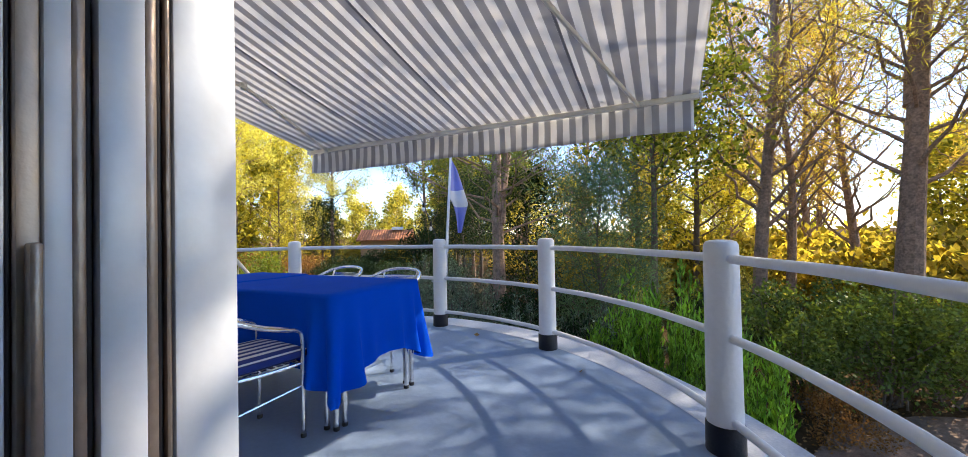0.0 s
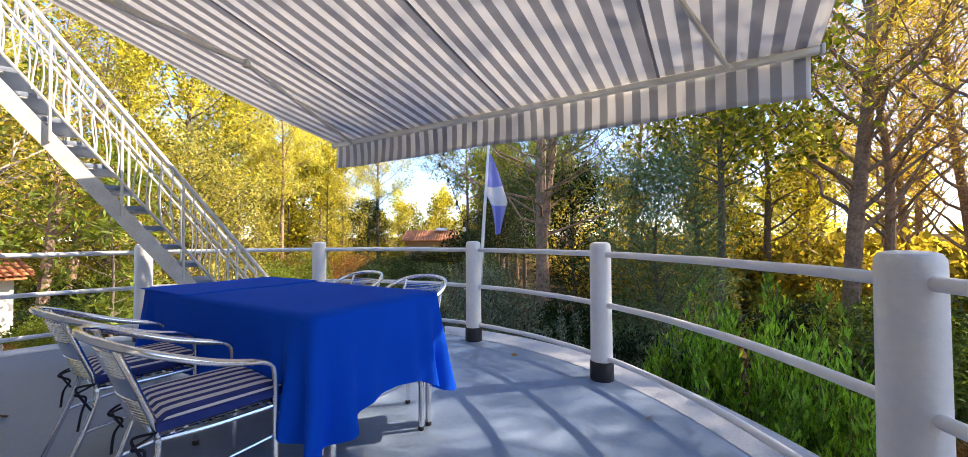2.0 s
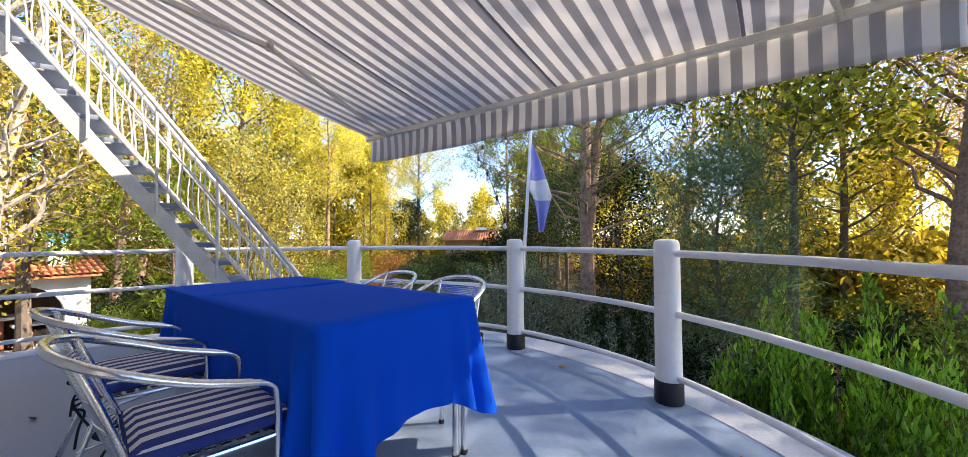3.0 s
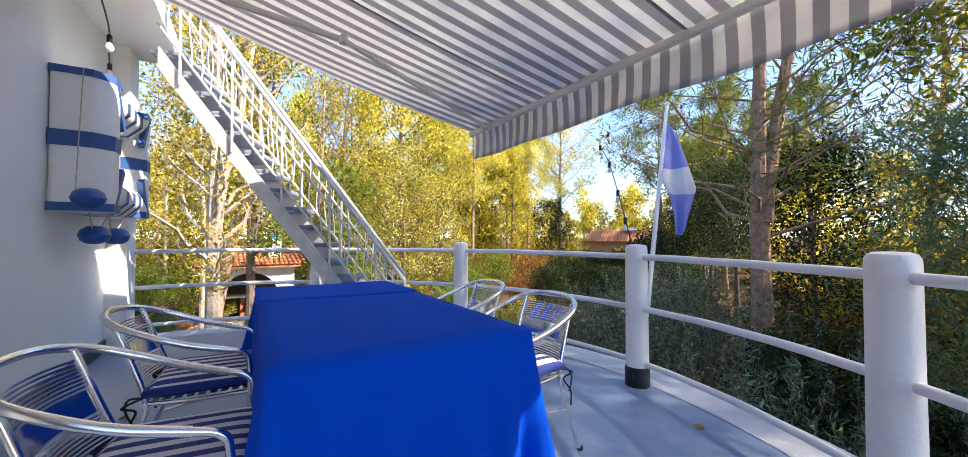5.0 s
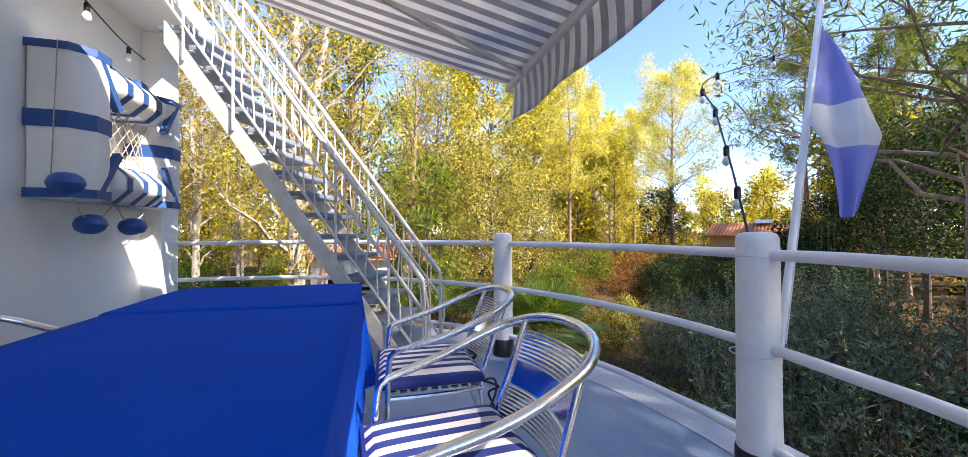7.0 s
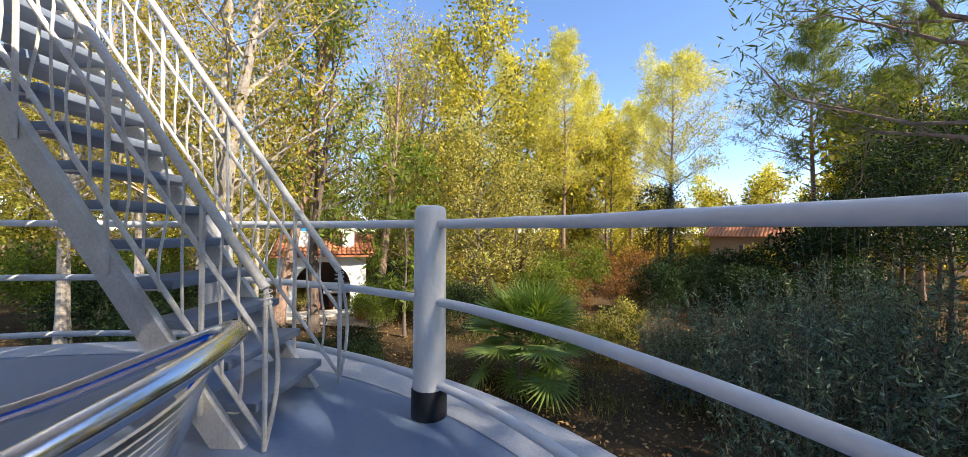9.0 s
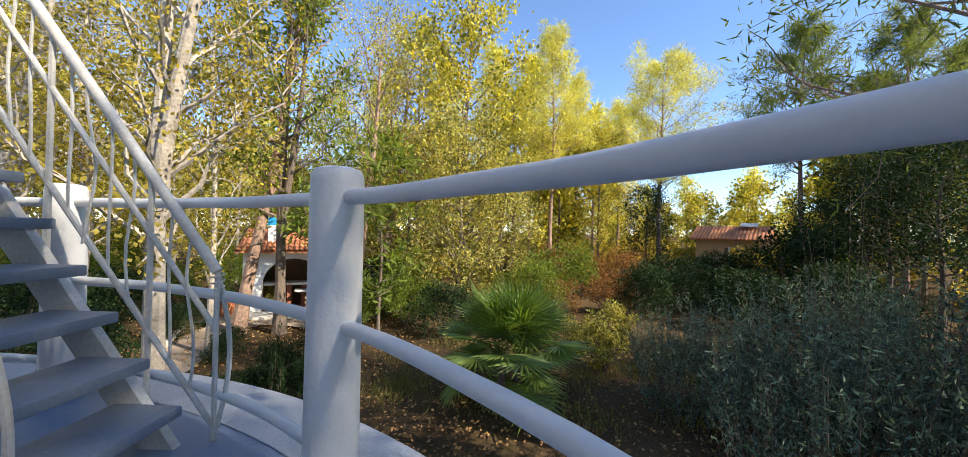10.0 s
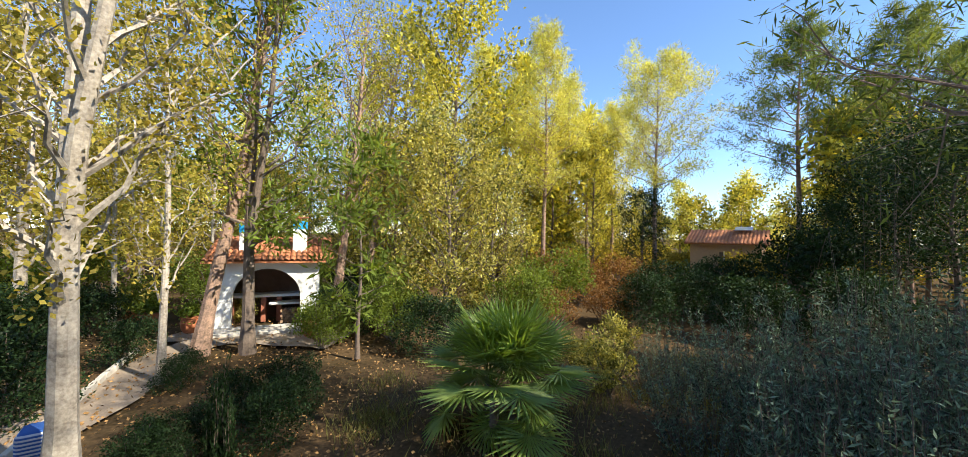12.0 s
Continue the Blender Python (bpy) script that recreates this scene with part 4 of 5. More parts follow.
def make_tree(name, label, seed, H, r0, crown0, spread, limbs, leaves, ll, lw, bark, leafm, rise=0.5, profile="pine", lean=(0, 0), fork=0.0, subs=6, sig=0.16, bare=0, wob=0.12, limb=0.42):
    """A tapered trunk with limbs and twigs, and a crown of many small leaves."""
    rng = np.random.default_rng(seed)
    tree = thing(name, pose(0, 0, -60), label, "tree")
    g = Geo()
    N = 12
    trunks = [(0.0, 0.0, H, r0, 0.0)]
    if fork:
        trunks.append((0.28 * H * 0.35, 0.12 * H * 0.35, H * 0.92, r0 * 0.72, fork))
    anchors = []
    for dx, dy, h, r, z0 in trunks:
        ph = rng.uniform(0, 6, 2)
        tp = []
        for i in range(N + 1):
            u = i / N
            z = z0 + (h - z0) * u
            q = z / H
            tp.append(Vector((lean[0] * q + dx * u + wob * math.sin(3.1 * q * 2 + ph[0]) * q, lean[1] * q + dy * u + wob * math.sin(4.2 * q * 2 + ph[1]) * q, z)))
        if z0:
            q = z0 / H
            tp[0] = Vector((lean[0] * q + wob * math.sin(3.1 * q * 2) * q, lean[1] * q, z0 - 0.1))
        rad = [max(0.012, r * (1 - 0.88 * (i / N) ** 0.9) * (1.35 if i == 0 and not z0 else 1)) for i in range(N + 1)]
        g.tube([p for p in tp], rad, 9)
        nl = limbs if not z0 else limbs // 2
        for k in range(nl):
            u = (k + rng.uniform(0.2, 0.8)) / nl
            z = crown0 + (h - crown0) * u
            if z < z0:
                continue
            fi = (z - z0) / (h - z0) * N
            i0 = min(N - 1, int(fi))
            p = tp[i0].lerp(tp[i0 + 1], fi - i0)
            az = k * 2.39996 + rng.uniform(-0.5, 0.5)
            if profile == "pine":
                L = spread * (0.45 + 0.55 * math.sin(math.pi * min(1, 0.25 + 0.75 * u))) * (1.05 - 0.55 * u)
            elif profile == "umbrella":
                L = spread * (0.35 + 0.8 * u) * (1.0 if u < 0.85 else 0.6)
            else:
                L = spread * math.sqrt(max(0.05, 1 - (1.6 * u - 0.7) ** 2))
            L *= rng.uniform(0.7, 1.15)
            rs = rise * rng.uniform(0.6, 1.3) + (0.5 * u if profile != "pine" else 0.25 * u)
            d = Vector((math.cos(az), math.sin(az), rs)).normalized()
            lp = [p]
            for q in range(1, 6):
                bend = Vector((rng.normal() * 0.07, rng.normal() * 0.07, 0.05 * q - 0.1 + rng.normal() * 0.05)) * L
                lp.append(p + d * (L * q / 5) + bend * (q / 5))
            br = max(0.008, rad[i0] * limb)
            g.tube(lp, [br * (1 - 0.85 * q / 5) for q in range(6)], 5, cap=False)
            if k < bare:
                continue
            for w in range(subs):
                f = rng.uniform(0.3, 1.0) * 5
                j = min(4, int(f))
                b0 = lp[j].lerp(lp[j + 1], f - j)
                sd = (d + Vector(rng.normal(size=3)) * 0.7).normalized()
                sl = L * rng.uniform(0.18, 0.42)
                b1 = b0 + sd * sl
                mid = (b0 + b1) / 2 + Vector(rng.normal(size=3)) * sl * 0.1
                g.tube([b0, mid, b1], [br * 0.28, br * 0.2, 0.004], 3, cap=False)
                anchors += [b0.lerp(b1, t) for t in (0.35, 0.6, 0.8, 1.0)]
    part("trunk", g, bark, tree)
    A = np.array([tuple(p) for p in anchors])
    pick = A[rng.integers(0, len(A), leaves)]
    c = pick + rng.normal(size=(leaves, 3)) * sig
    d = unit(rng, leaves, 0.25) + (c - pick) / sig * 0.5
    part("crown", leaf_mesh("crown", c, d, ll, lw, leafm, rng), leafm, tree)
    return tree


def make_shrub(name, label, seed, H, rad, lumps, leaves, ll, lw, leafm, stems=9, category="shrub"):
    """A bush: stems from the ground and uneven lumps of leaves."""
    rng = np.random.default_rng(seed)
    ob = thing(name, pose(0, 0, -60), label, category)
    g = Geo()
    cs, rs = [], []
    for k in range(lumps):
        az, rr = rng.uniform(0, 2 * math.pi), rad * math.sqrt(rng.uniform(0, 1)) * 0.78
        z = H * rng.uniform(0.22, 0.86) * (1 - 0.35 * (rr / rad) ** 2)
        cs.append((rr * math.cos(az), rr * math.sin(az), z))
        rs.append(rad * rng.uniform(0.22, 0.42))
    for k in range(max(stems, lumps // 2)):
        c = cs[k % lumps]
        p0 = Vector((rng.normal() * 0.12 * rad, rng.normal() * 0.12 * rad, 0))
        p1 = Vector(c)
        g.tube([p0, p0.lerp(p1, 0.5) + Vector(rng.normal(size=3)) * 0.08 * rad, p1, p1 + (p1 - p0) * 0.15], [0.022, 0.015, 0.009, 0.004], 5, cap=False)
    part("branchwork", g, BARK_DARK, ob)
    cs, rs = np.array(cs), np.array(rs)
    i = rng.integers(0, lumps, leaves)
    d = unit(rng, leaves)
    q = rng.uniform(0.35, 1.12, leaves) ** 0.6
    c = cs[i] + d * (rs[i] * q)[:, None] * np.array([1, 1, 0.85])
    c[:, 2] = np.abs(c[:, 2])
    part("foliage", leaf_mesh("foliage", c, d * 0.6 + unit(rng, leaves, 0.3), ll, lw, leafm, rng), leafm, ob)
    return ob


def make_shoots(name, label, seed, H, rad, shoots, per, ll, lw, leafm, splay=0.25, upleaf=0.6, category="shrub", sig=0.02):
    """A bush of upright shoots, each set with small leaves."""
    rng = np.random.default_rng(seed)
    ob = thing(name, pose(0, 0, -60), label, category)
    g = Geo()
    C, D = [], []
    for k in range(shoots):
        az, rr = rng.uniform(0, 2 * math.pi), rad * math.sqrt(rng.uniform(0, 1))
        b = Vector((rr * math.cos(az), rr * math.sin(az), 0))
        h = H * rng.uniform(0.45, 1.12) * (1 - 0.3 * (rr / rad) ** 2)
        tip = b * (1 + splay) + Vector((rng.normal() * splay * 0.5, rng.normal() * splay * 0.5, h))
        mid = b.lerp(tip, 0.5) + Vector(rng.normal(size=3)) * 0.05
        g.tube([b, mid, tip], [0.010, 0.006, 0.0025], 4, cap=False)
        t = rng.uniform(0.12, 1.0, per)[:, None]
        bb, mm, tt = np.array(b), np.array(mid), np.array(tip)
        c = (1 - t) ** 2 * bb + 2 * t * (1 - t) * mm + t * t * tt
        C.append(c + rng.normal(size=(per, 3)) * sig)
        D.append(unit(rng, per, upleaf))
    part("branchwork", g, BARK_DARK, ob)
    part("foliage", leaf_mesh("foliage", np.concatenate(C), np.concatenate(D), ll, lw, leafm, rng), leafm, ob)
    return ob


def place(template, spots, z=GZ - 0.06):
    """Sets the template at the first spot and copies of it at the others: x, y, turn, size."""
    for k, (x, y, rz, sc) in enumerate(spots):
        m = Matrix.Translation((x, y, z)) @ pose(0, 0, 0, 0, 0, rz) @ Matrix.Diagonal((sc, sc, sc, 1))
        if k == 0:
            first = m
        else:
            copy_thing(template, m)
    template.matrix_basis = first


def seen_from_end(px, depth):
    """A place by the way the last view looks: share across and metres ahead."""
    u = (px - 784) / 628
    return -1.97 + depth * (-0.786 + 0.618 * u), 4.34 + depth * (0.618 + 0.786 * u)


def spots(*rows):
    return [(*seen_from_end(px, dp), rz, sc) for px, dp, rz, sc in rows]


# tall pale-barked trees beside the path
t = make_tree("pale_bark_tree", "tall tree with pale smooth bark and sparse yellowing leaves", 11, 12.5, 0.16, 2.2, 2.4, 36, 12000, 0.085, 0.06, BARK_PALE, LEAF_UNDER, rise=1.0, profile="round", fork=3.6, subs=7, sig=0.15)
place(t, spots((122, 4.7, 20, 1.0), (38, 9.5, 140, 0.95), (-160, 7.5, 70, 1.0), (-60, 13, 200, 1.05), (-330, 10, 310, 1.0)))
t = make_tree("slender_tree", "slender grey tree with thin upright limbs, few leaves", 12, 11, 0.085, 1.6, 1.8, 34, 5200, 0.10, 0.06, BARK_PALE, LEAF_UNDER, rise=1.3, profile="round", subs=6, sig=0.15)
place(t, spots((272, 8.4, 0, 1.0), (190, 13, 120, 1.05), (230, 17, 60, 1.1), (80, 15, 220, 1.1), (345, 20, 330, 1.2), (-30, 19, 100, 1.2), (160, 22, 15, 1.3)))
t = make_tree("leaning_tree", "leaning brown-barked tree with bare twigs and few leaves", 13, 13, 0.20, 3.5, 2.8, 32, 6000, 0.10, 0.06, BARK_PINE, LEAF_YELLOW, rise=0.9, profile="round", lean=(0.8, 2.0), subs=8, sig=0.2)
place(t, spots((330, 10.3, 0, 1.0), (545, 14, 60, 0.95), (590, 17, 40, 1.0)))
t = make_tree("forked_tree", "dark forked tree with long green feathered leaves", 14, 12, 0.17, 2.6, 2.4, 26, 6500, 0.24, 0.07, BARK_DARK, LEAF_GREEN, rise=0.6, profile="round", fork=3.0, subs=7, sig=0.20)
place(t, spots((408, 10.6, 0, 1.0)))
t = make_tree("feather_leaved_sapling", "young tree with long drooping dark green feathered leaves", 15, 6.6, 0.07, 1.2, 1.7, 24, 1500, 0.34, 0.085, BARK_DARK, LEAF_GREEN, rise=0.35, profile="round", subs=5, sig=0.14)
place(t, spots((585, 10.4, 0, 0.85)))

# the thicket in the middle
t = make_tree("olive_green_tree", "dense small tree with olive-green and yellow leaves", 21, 6.2, 0.11, 0.6, 2.6, 40, 9500, 0.12, 0.075, BARK_DARK, LEAF_THICKET, rise=0.7, profile="round", subs=8, sig=0.15)
place(t, spots((725, 13.5, 0, 1.0), (640, 18, 100, 1.1), (800, 16.5, 200, 0.85), (555, 21, 10, 1.0), (430, 25, 77, 1.1), (300, 26, 33, 1.15)))
t = make_tree("autumn_tree", "tall tree with bright yellow autumn leaves", 22, 12.5, 0.16, 2.4, 3.0, 34, 10000, 0.17, 0.10, BARK_DARK, LEAF_YELLOW, rise=0.6, profile="round", subs=7, sig=0.18)
place(t, spots((735, 17.5, 0, 1.22), (655, 22, 120, 1.1), (500, 27, 230, 1.0), (960, 24, 60, 0.72), (200, 30, 10, 1.0), (-100, 27, 160, 1.0)) + [(5.0, 15.5, 40, 0.9), (7.4, 15.9, 100, 0.95)])
t = make_tree("sunlit_pine", "slim pine with needles tinted light yellow-green as if sunlit", 23, 15, 0.16, 5.4, 2.5, 46, 15000, 0.28, 0.036, BARK_PINE, LEAF_YPINE, rise=0.55, profile="pine", subs=7, sig=0.15)
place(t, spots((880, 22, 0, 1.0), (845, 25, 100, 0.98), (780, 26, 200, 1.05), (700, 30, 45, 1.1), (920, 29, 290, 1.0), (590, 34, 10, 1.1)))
t = make_tree("spreading_pine", "pine with an open spreading crown tinted sunlit yellow-green", 24, 13.4, 0.17, 5.8, 3.3, 40, 20000, 0.28, 0.036, BARK_PINE, LEAF_YPINE, rise=0.7, profile="round", subs=8, sig=0.16)
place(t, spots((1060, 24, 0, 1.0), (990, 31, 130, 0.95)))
t = make_tree("dark_pine", "pine with a broad blue-green crown", 25, 15.5, 0.19, 6.6, 3.9, 40, 24000, 0.26, 0.036, BARK_PINE, LEAF_PINE, rise=0.45, profile="pine", subs=8, sig=0.13)
place(t, spots((1292, 22, 0, 1.0), (1470, 18, 70, 0.9), (1560, 24, 150, 1.0), (1400, 30, 220, 1.0), (1700, 20, 20, 1.0)) + [(13.4, 7.4, 130, 0.80), (8.15, 2.45, 40, 0.76)])
# pines beside and beyond the terrace
t = make_tree("forked_pine", "old pine with a forked reddish trunk and bare lower limbs", 26, 12.5, 0.24, 3.4, 3.9, 40, 20000, 0.19, 0.03, BARK_PINE, LEAF_PINE, rise=0.35, profile="pine", fork=3.9, subs=10, sig=0.2, bare=1, limb=0.24)
place(t, [(-0.25, 10.7, 0, 1.0)])
t = make_tree("tall_pine", "tall pine with grey-brown bark and thin needles tinted sunlit gold", 27, 13, 0.17, 2.8, 3.0, 46, 9500, 0.18, 0.024, BARK_PINE, LEAF_GOLD, rise=0.85, profile="round", subs=9, sig=0.13, bare=5, wob=0.3, lean=(0.5, -0.3))
place(t, [(7.04, 11.0, 0, 1.2), (9.3, 13.3, 80, 1.0), (11.5, 13.4, 160, 1.0), (12.8, 17.5, 230, 1.0), (10.2, 19.5, 20, 1.0), (16.5, 14.0, 110, 1.0), (12.5, 4.0, 200, 1.0), (15.5, 21, 290, 1.05), (6.0, 21, 40, 1.0), (3.2, 19, 340, 1.0), (13.6, 9.8, 60, 1.0), (10.4, 3.2, 260, 0.8), (8.6, 3.5, 200, 1.06), (8.7, 5.3, 30, 0.8), (10.2, 6.4, 120, 0.86)])
t = make_tree("big_pine", "big pine with a thick reddish trunk and sunlit-tinted yellow-green needles", 31, 15.5, 0.31, 4.2, 4.2, 44, 24000, 0.20, 0.03, BARK_PINE, LEAF_YPINE, rise=0.8, profile="pine", fork=6.4, subs=10, sig=0.17, bare=1, limb=0.24, lean=(1.0, 0.2))
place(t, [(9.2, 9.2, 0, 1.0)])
t = make_tree("broadleaf_tree", "dense dark green broadleaf tree", 28, 8.6, 0.14, 4.7, 2.7, 34, 6500, 0.17, 0.105, BARK_DARK, LEAF_BROAD, rise=0.5, profile="round", subs=8, sig=0.24)
place(t, [(3.8, 9.6, 0, 0.95)])
t = make_tree("feathery_tree", "grey-green feathery small tree", 29, 4.4, 0.09, 0.5, 1.55, 36, 16000, 0.17, 0.018, BARK_DARK, LEAF_FEATHER, rise=0.7, profile="round", subs=9, sig=0.2)
place(t, [(2.2, 7.9, 0, 1.0)])
t = make_tree("evergreen_tree", "round dark evergreen tree", 30, 5.6, 0.10, 1.4, 1.9, 30, 9000, 0.11, 0.06, BARK_DARK, LEAF_DARK, rise=0.6, profile="round", subs=8, sig=0.22)
place(t, spots((1040, 24, 0, 1.0), (1545, 12.5, 50, 1.2), (1450, 15, 100, 1.15), (1395, 20, 200, 1.2), (1500, 18, 20, 1.3), (1330, 17, 10, 0.8)) + [(0.6, 13.0, 10, 0.9)])

# bushes
b = make_shrub("dark_bush", "dense dark green bush", 41, 2.6, 1.5, 30, 6500, 0.105, 0.055, LEAF_DARK)
place(b, spots((1290, 15.5, 0, 1.7), (1080, 18, 60, 1.0), (1130, 15.5, 120, 0.9), (1230, 12.5, 200, 0.95), (60, 9.5, 10, 0.85), (-80, 8.5, 80, 0.9), (150, 12, 300, 0.7), (590, 15, 99, 0.9), (1420, 11, 150, 1.1), (450, 6.2, 20, 0.46), (480, 7.4, 120, 0.42), (390, 7.0, 90, 0.36), (235, 5.1, 40, 0.36), (320, 5.6, 160, 0.34), (25, 6.6, 220, 0.72), (215, 9.6, 10, 0.5), (700, 10.8, 70, 0.7), (1040, 14.5, 20, 0.9), (560, 12.8, 100, 0.7), (1180, 18, 90, 1.1), (300, 8.2, 10, 0.35)) + [(0.9, 9.2, 70, 0.9), (5.3, 8.6, 20, 0.9), (2.0, 6.6, 50, 0.8), (0.6, 7.6, 200, 0.8)])
b = make_shrub("fine_leaved_bush", "large dark green bush of small leaves", 48, 2.7, 1.45, 34, 8000, 0.085, 0.048, LEAF_FINE)
place(b, [(5.84, 7.45, 0, 1.0), (7.4, 7.6, 80, 1.05), (8.7, 7.7, 190, 1.0)])
b = make_shrub("green_bush", "green leafy bush lit by the sun", 42, 2.7, 1.5, 26, 5600, 0.10, 0.058, LEAF_GREEN)
place(b, [(6.2, 11.6, 200, 0.8), (10.5, 12.0, 20, 0.8)] + spots((530, 11.2, 40, 0.62), (640, 12.2, 0, 0.8), (850, 14, 70, 0.95), (520, 17, 30, 0.9), (230, 14.5, 100, 0.7), (640, 15.5, 10, 1.0), (900, 17, 150, 1.2), (20, 12, 10, 1.2), (-120, 11, 70, 1.2), (110, 16, 200, 1.3), (330, 17, 20, 1.0)))
b = make_shrub("yellow_green_bush", "low bush with small yellow-green leaves", 43, 1.5, 0.75, 16, 2600, 0.08, 0.045, LEAF_THICKET)
place(b, spots((985, 8.3, 0, 1.0), (940, 9.5, 70, 0.8), (1010, 11, 20, 0.9), (770, 16, 20, 1.6), (400, 14, 20, 0.8)) + [(8.0, 12.0, 0, 1.6), (9.5, 15.5, 50, 2.0), (5.2, 15.0, 90, 2.0), (12.6, 11.0, 10, 2.0), (14, 16, 120, 2.2), (7.0, 17.0, 200, 2.2), (4.0, 12.5, 33, 1.5)])
b = make_shrub("rust_bush", "dry bush with rusty brown leaves", 44, 2.3, 1.4, 22, 3400, 0.10, 0.055, LEAF_RUST)
place(b, spots((940, 19, 0, 1.1), (1000, 20, 70, 1.2), (845, 15.2, 30, 0.75), (905, 14.5, 200, 0.7), (985, 15.2, 310, 0.75), (900, 22, 20, 1.3), (1060, 21, 0, 1.0), (350, 23, 0, 1.0)) + [(4.0, 6.6, 40, 0.55), (5.6, 6.0, 140, 0.5), (11.0, 16.0, 0, 1.2), (13.5, 12.5, 30, 1.2), (8.3, 19.0, 50, 1.3), (-0.4, 7.6, 10, 0.5), (2.9, 6.2, 10, 0.5)])
b = make_shoots("olive_bush", "grey-green bush of upright narrow-leaved shoots", 45, 2.75, 1.0, 90, 62, 0.105, 0.027, LEAF_OLIVE, splay=0.5, upleaf=0.55, sig=0.025)
place(b, spots((1150, 6.2, 0, 0.72), (1290, 5.6, 70, 0.84), (1440, 5.0, 140, 1.0), (1200, 8.0, 200, 0.75), (1360, 7.4, 250, 1.0), (1500, 6.8, 300, 1.05), (1090, 8.2, 20, 0.58), (1640, 5.2, 20, 1.0)) + [(-2.3, 9.2, 60, 0.9), (-1.6, 10.4, 10, 1.0), (0.9, 6.2, 0, 0.95), (-0.4, 6.0, 120, 0.98), (1.7, 5.6, 30, 0.8)])
b = make_shoots("conifer_bush", "bright green upright feathery conifer bush", 46, 2.75, 0.62, 80, 150, 0.12, 0.034, LEAF_CYP, splay=0.16, upleaf=2.2, sig=0.03)
place(b, [(2.15, 5.35, 0, 0.94), (2.6, 4.85, 80, 1.0), (3.0, 4.35, 160, 0.95)])
b = make_shoots("young_cypress", "small dense dark green cypress", 49, 1.5, 0.14, 30, 110, 0.07, 0.022, LEAF_DARK, splay=0.05, upleaf=2.6, sig=0.03)
place(b, spots((372, 5.5, 0, 1.0)))
b = make_shoots("bare_shoots", "tall bare grey shoots", 47, 7.0, 0.5, 9, 16, 0.05, 0.02, LEAF_OLIVE, splay=0.5, upleaf=0.3, category="sapling")
place(b, spots((1405, 7.2, 0, 0.9)))

# the woods around, far off
rng = np.random.default_rng(5)
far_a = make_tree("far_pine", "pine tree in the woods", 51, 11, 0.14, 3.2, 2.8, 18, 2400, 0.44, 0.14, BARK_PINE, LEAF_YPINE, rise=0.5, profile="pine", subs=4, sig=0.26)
far_b = make_tree("far_autumn_tree", "yellowing tree in the woods", 52, 9, 0.12, 1.6, 2.9, 18, 2800, 0.36, 0.22, BARK_DARK, LEAF_YELLOW, rise=0.6, profile="round", subs=4, sig=0.30)
far_c = make_shrub("far_bush", "undergrowth bush in the woods", 53, 3.0, 2.2, 20, 1900, 0.24, 0.14, LEAF_UNDER)
fa, fb, fc = [], [], []
for k in range(120):
    az = radians(rng.uniform(-75, 118))
    R = rng.uniform(24, 52)
    x, y = -2 - math.sin(az) * R, 3 + math.cos(az) * R
    u = math.degrees(az)
    if 17 < u < 33:
        if R < 40:
            fc.append((x, y + 14, rng.uniform(0, 360), rng.uniform(0.8, 1.0)))
            continue
    row = (x, y, rng.uniform(0, 360), rng.uniform(0.75, 1.15))
    (fa if k % 3 == 0 else fb if k % 3 == 1 else fc).append(row)
for k in range(26):
    az = radians(rng.uniform(-72, 2))
    R = rng.uniform(25, 34)
    fc.append((-2 - math.sin(az) * R, 3 + math.cos(az) * R, rng.uniform(0, 360), rng.uniform(0.9, 1.3)))
for k in range(26):
    az = radians(-66 + 2.1 * k)
    R = 17 + 3.5 * (k % 3) + rng.uniform(0, 2)
    fc.append((-2 - math.sin(az) * R, 3 + math.cos(az) * R, rng.uniform(0, 360), rng.uniform(1.15, 1.6)))
for k in range(14):
    az = radians(13 + 1.7 * k)
    R = 47 + 7 * (k % 3)
    (fb, fa, fc)[k % 3].append((-2 - math.sin(az) * R, 4 + math.cos(az) * R, 50 * k, 0.55 + 0.12 * (k % 4)))
for k in range(9):
    x, y = seen_from_end(1040 + 32 * k, 44 + 5 * (k % 3))
    (fb if k % 3 else fa).append((x, y, 70 * k, 0.50 + 0.10 * (k % 3)))
for k in range(9):
    x, y = seen_from_end(900 + 52 * k, 37 + 3 * (k % 2))
    fc.append((x, y, 40 * k, 1.0))
for k in range(10):
    x, y = seen_from_end(560 + 50 * k, 38 + 4 * (k % 3))
    (fb if k % 2 else fa).append((x, y, 55 * k, 0.62 + 0.08 * (k % 3)))
    x, y = seen_from_end(575 + 50 * k, 31 + 3 * (k % 2))
    fc.append((x, y, 85 * k, 1.25))
place(far_a, fa)
place(far_b, fb)
place(far_c, fc)

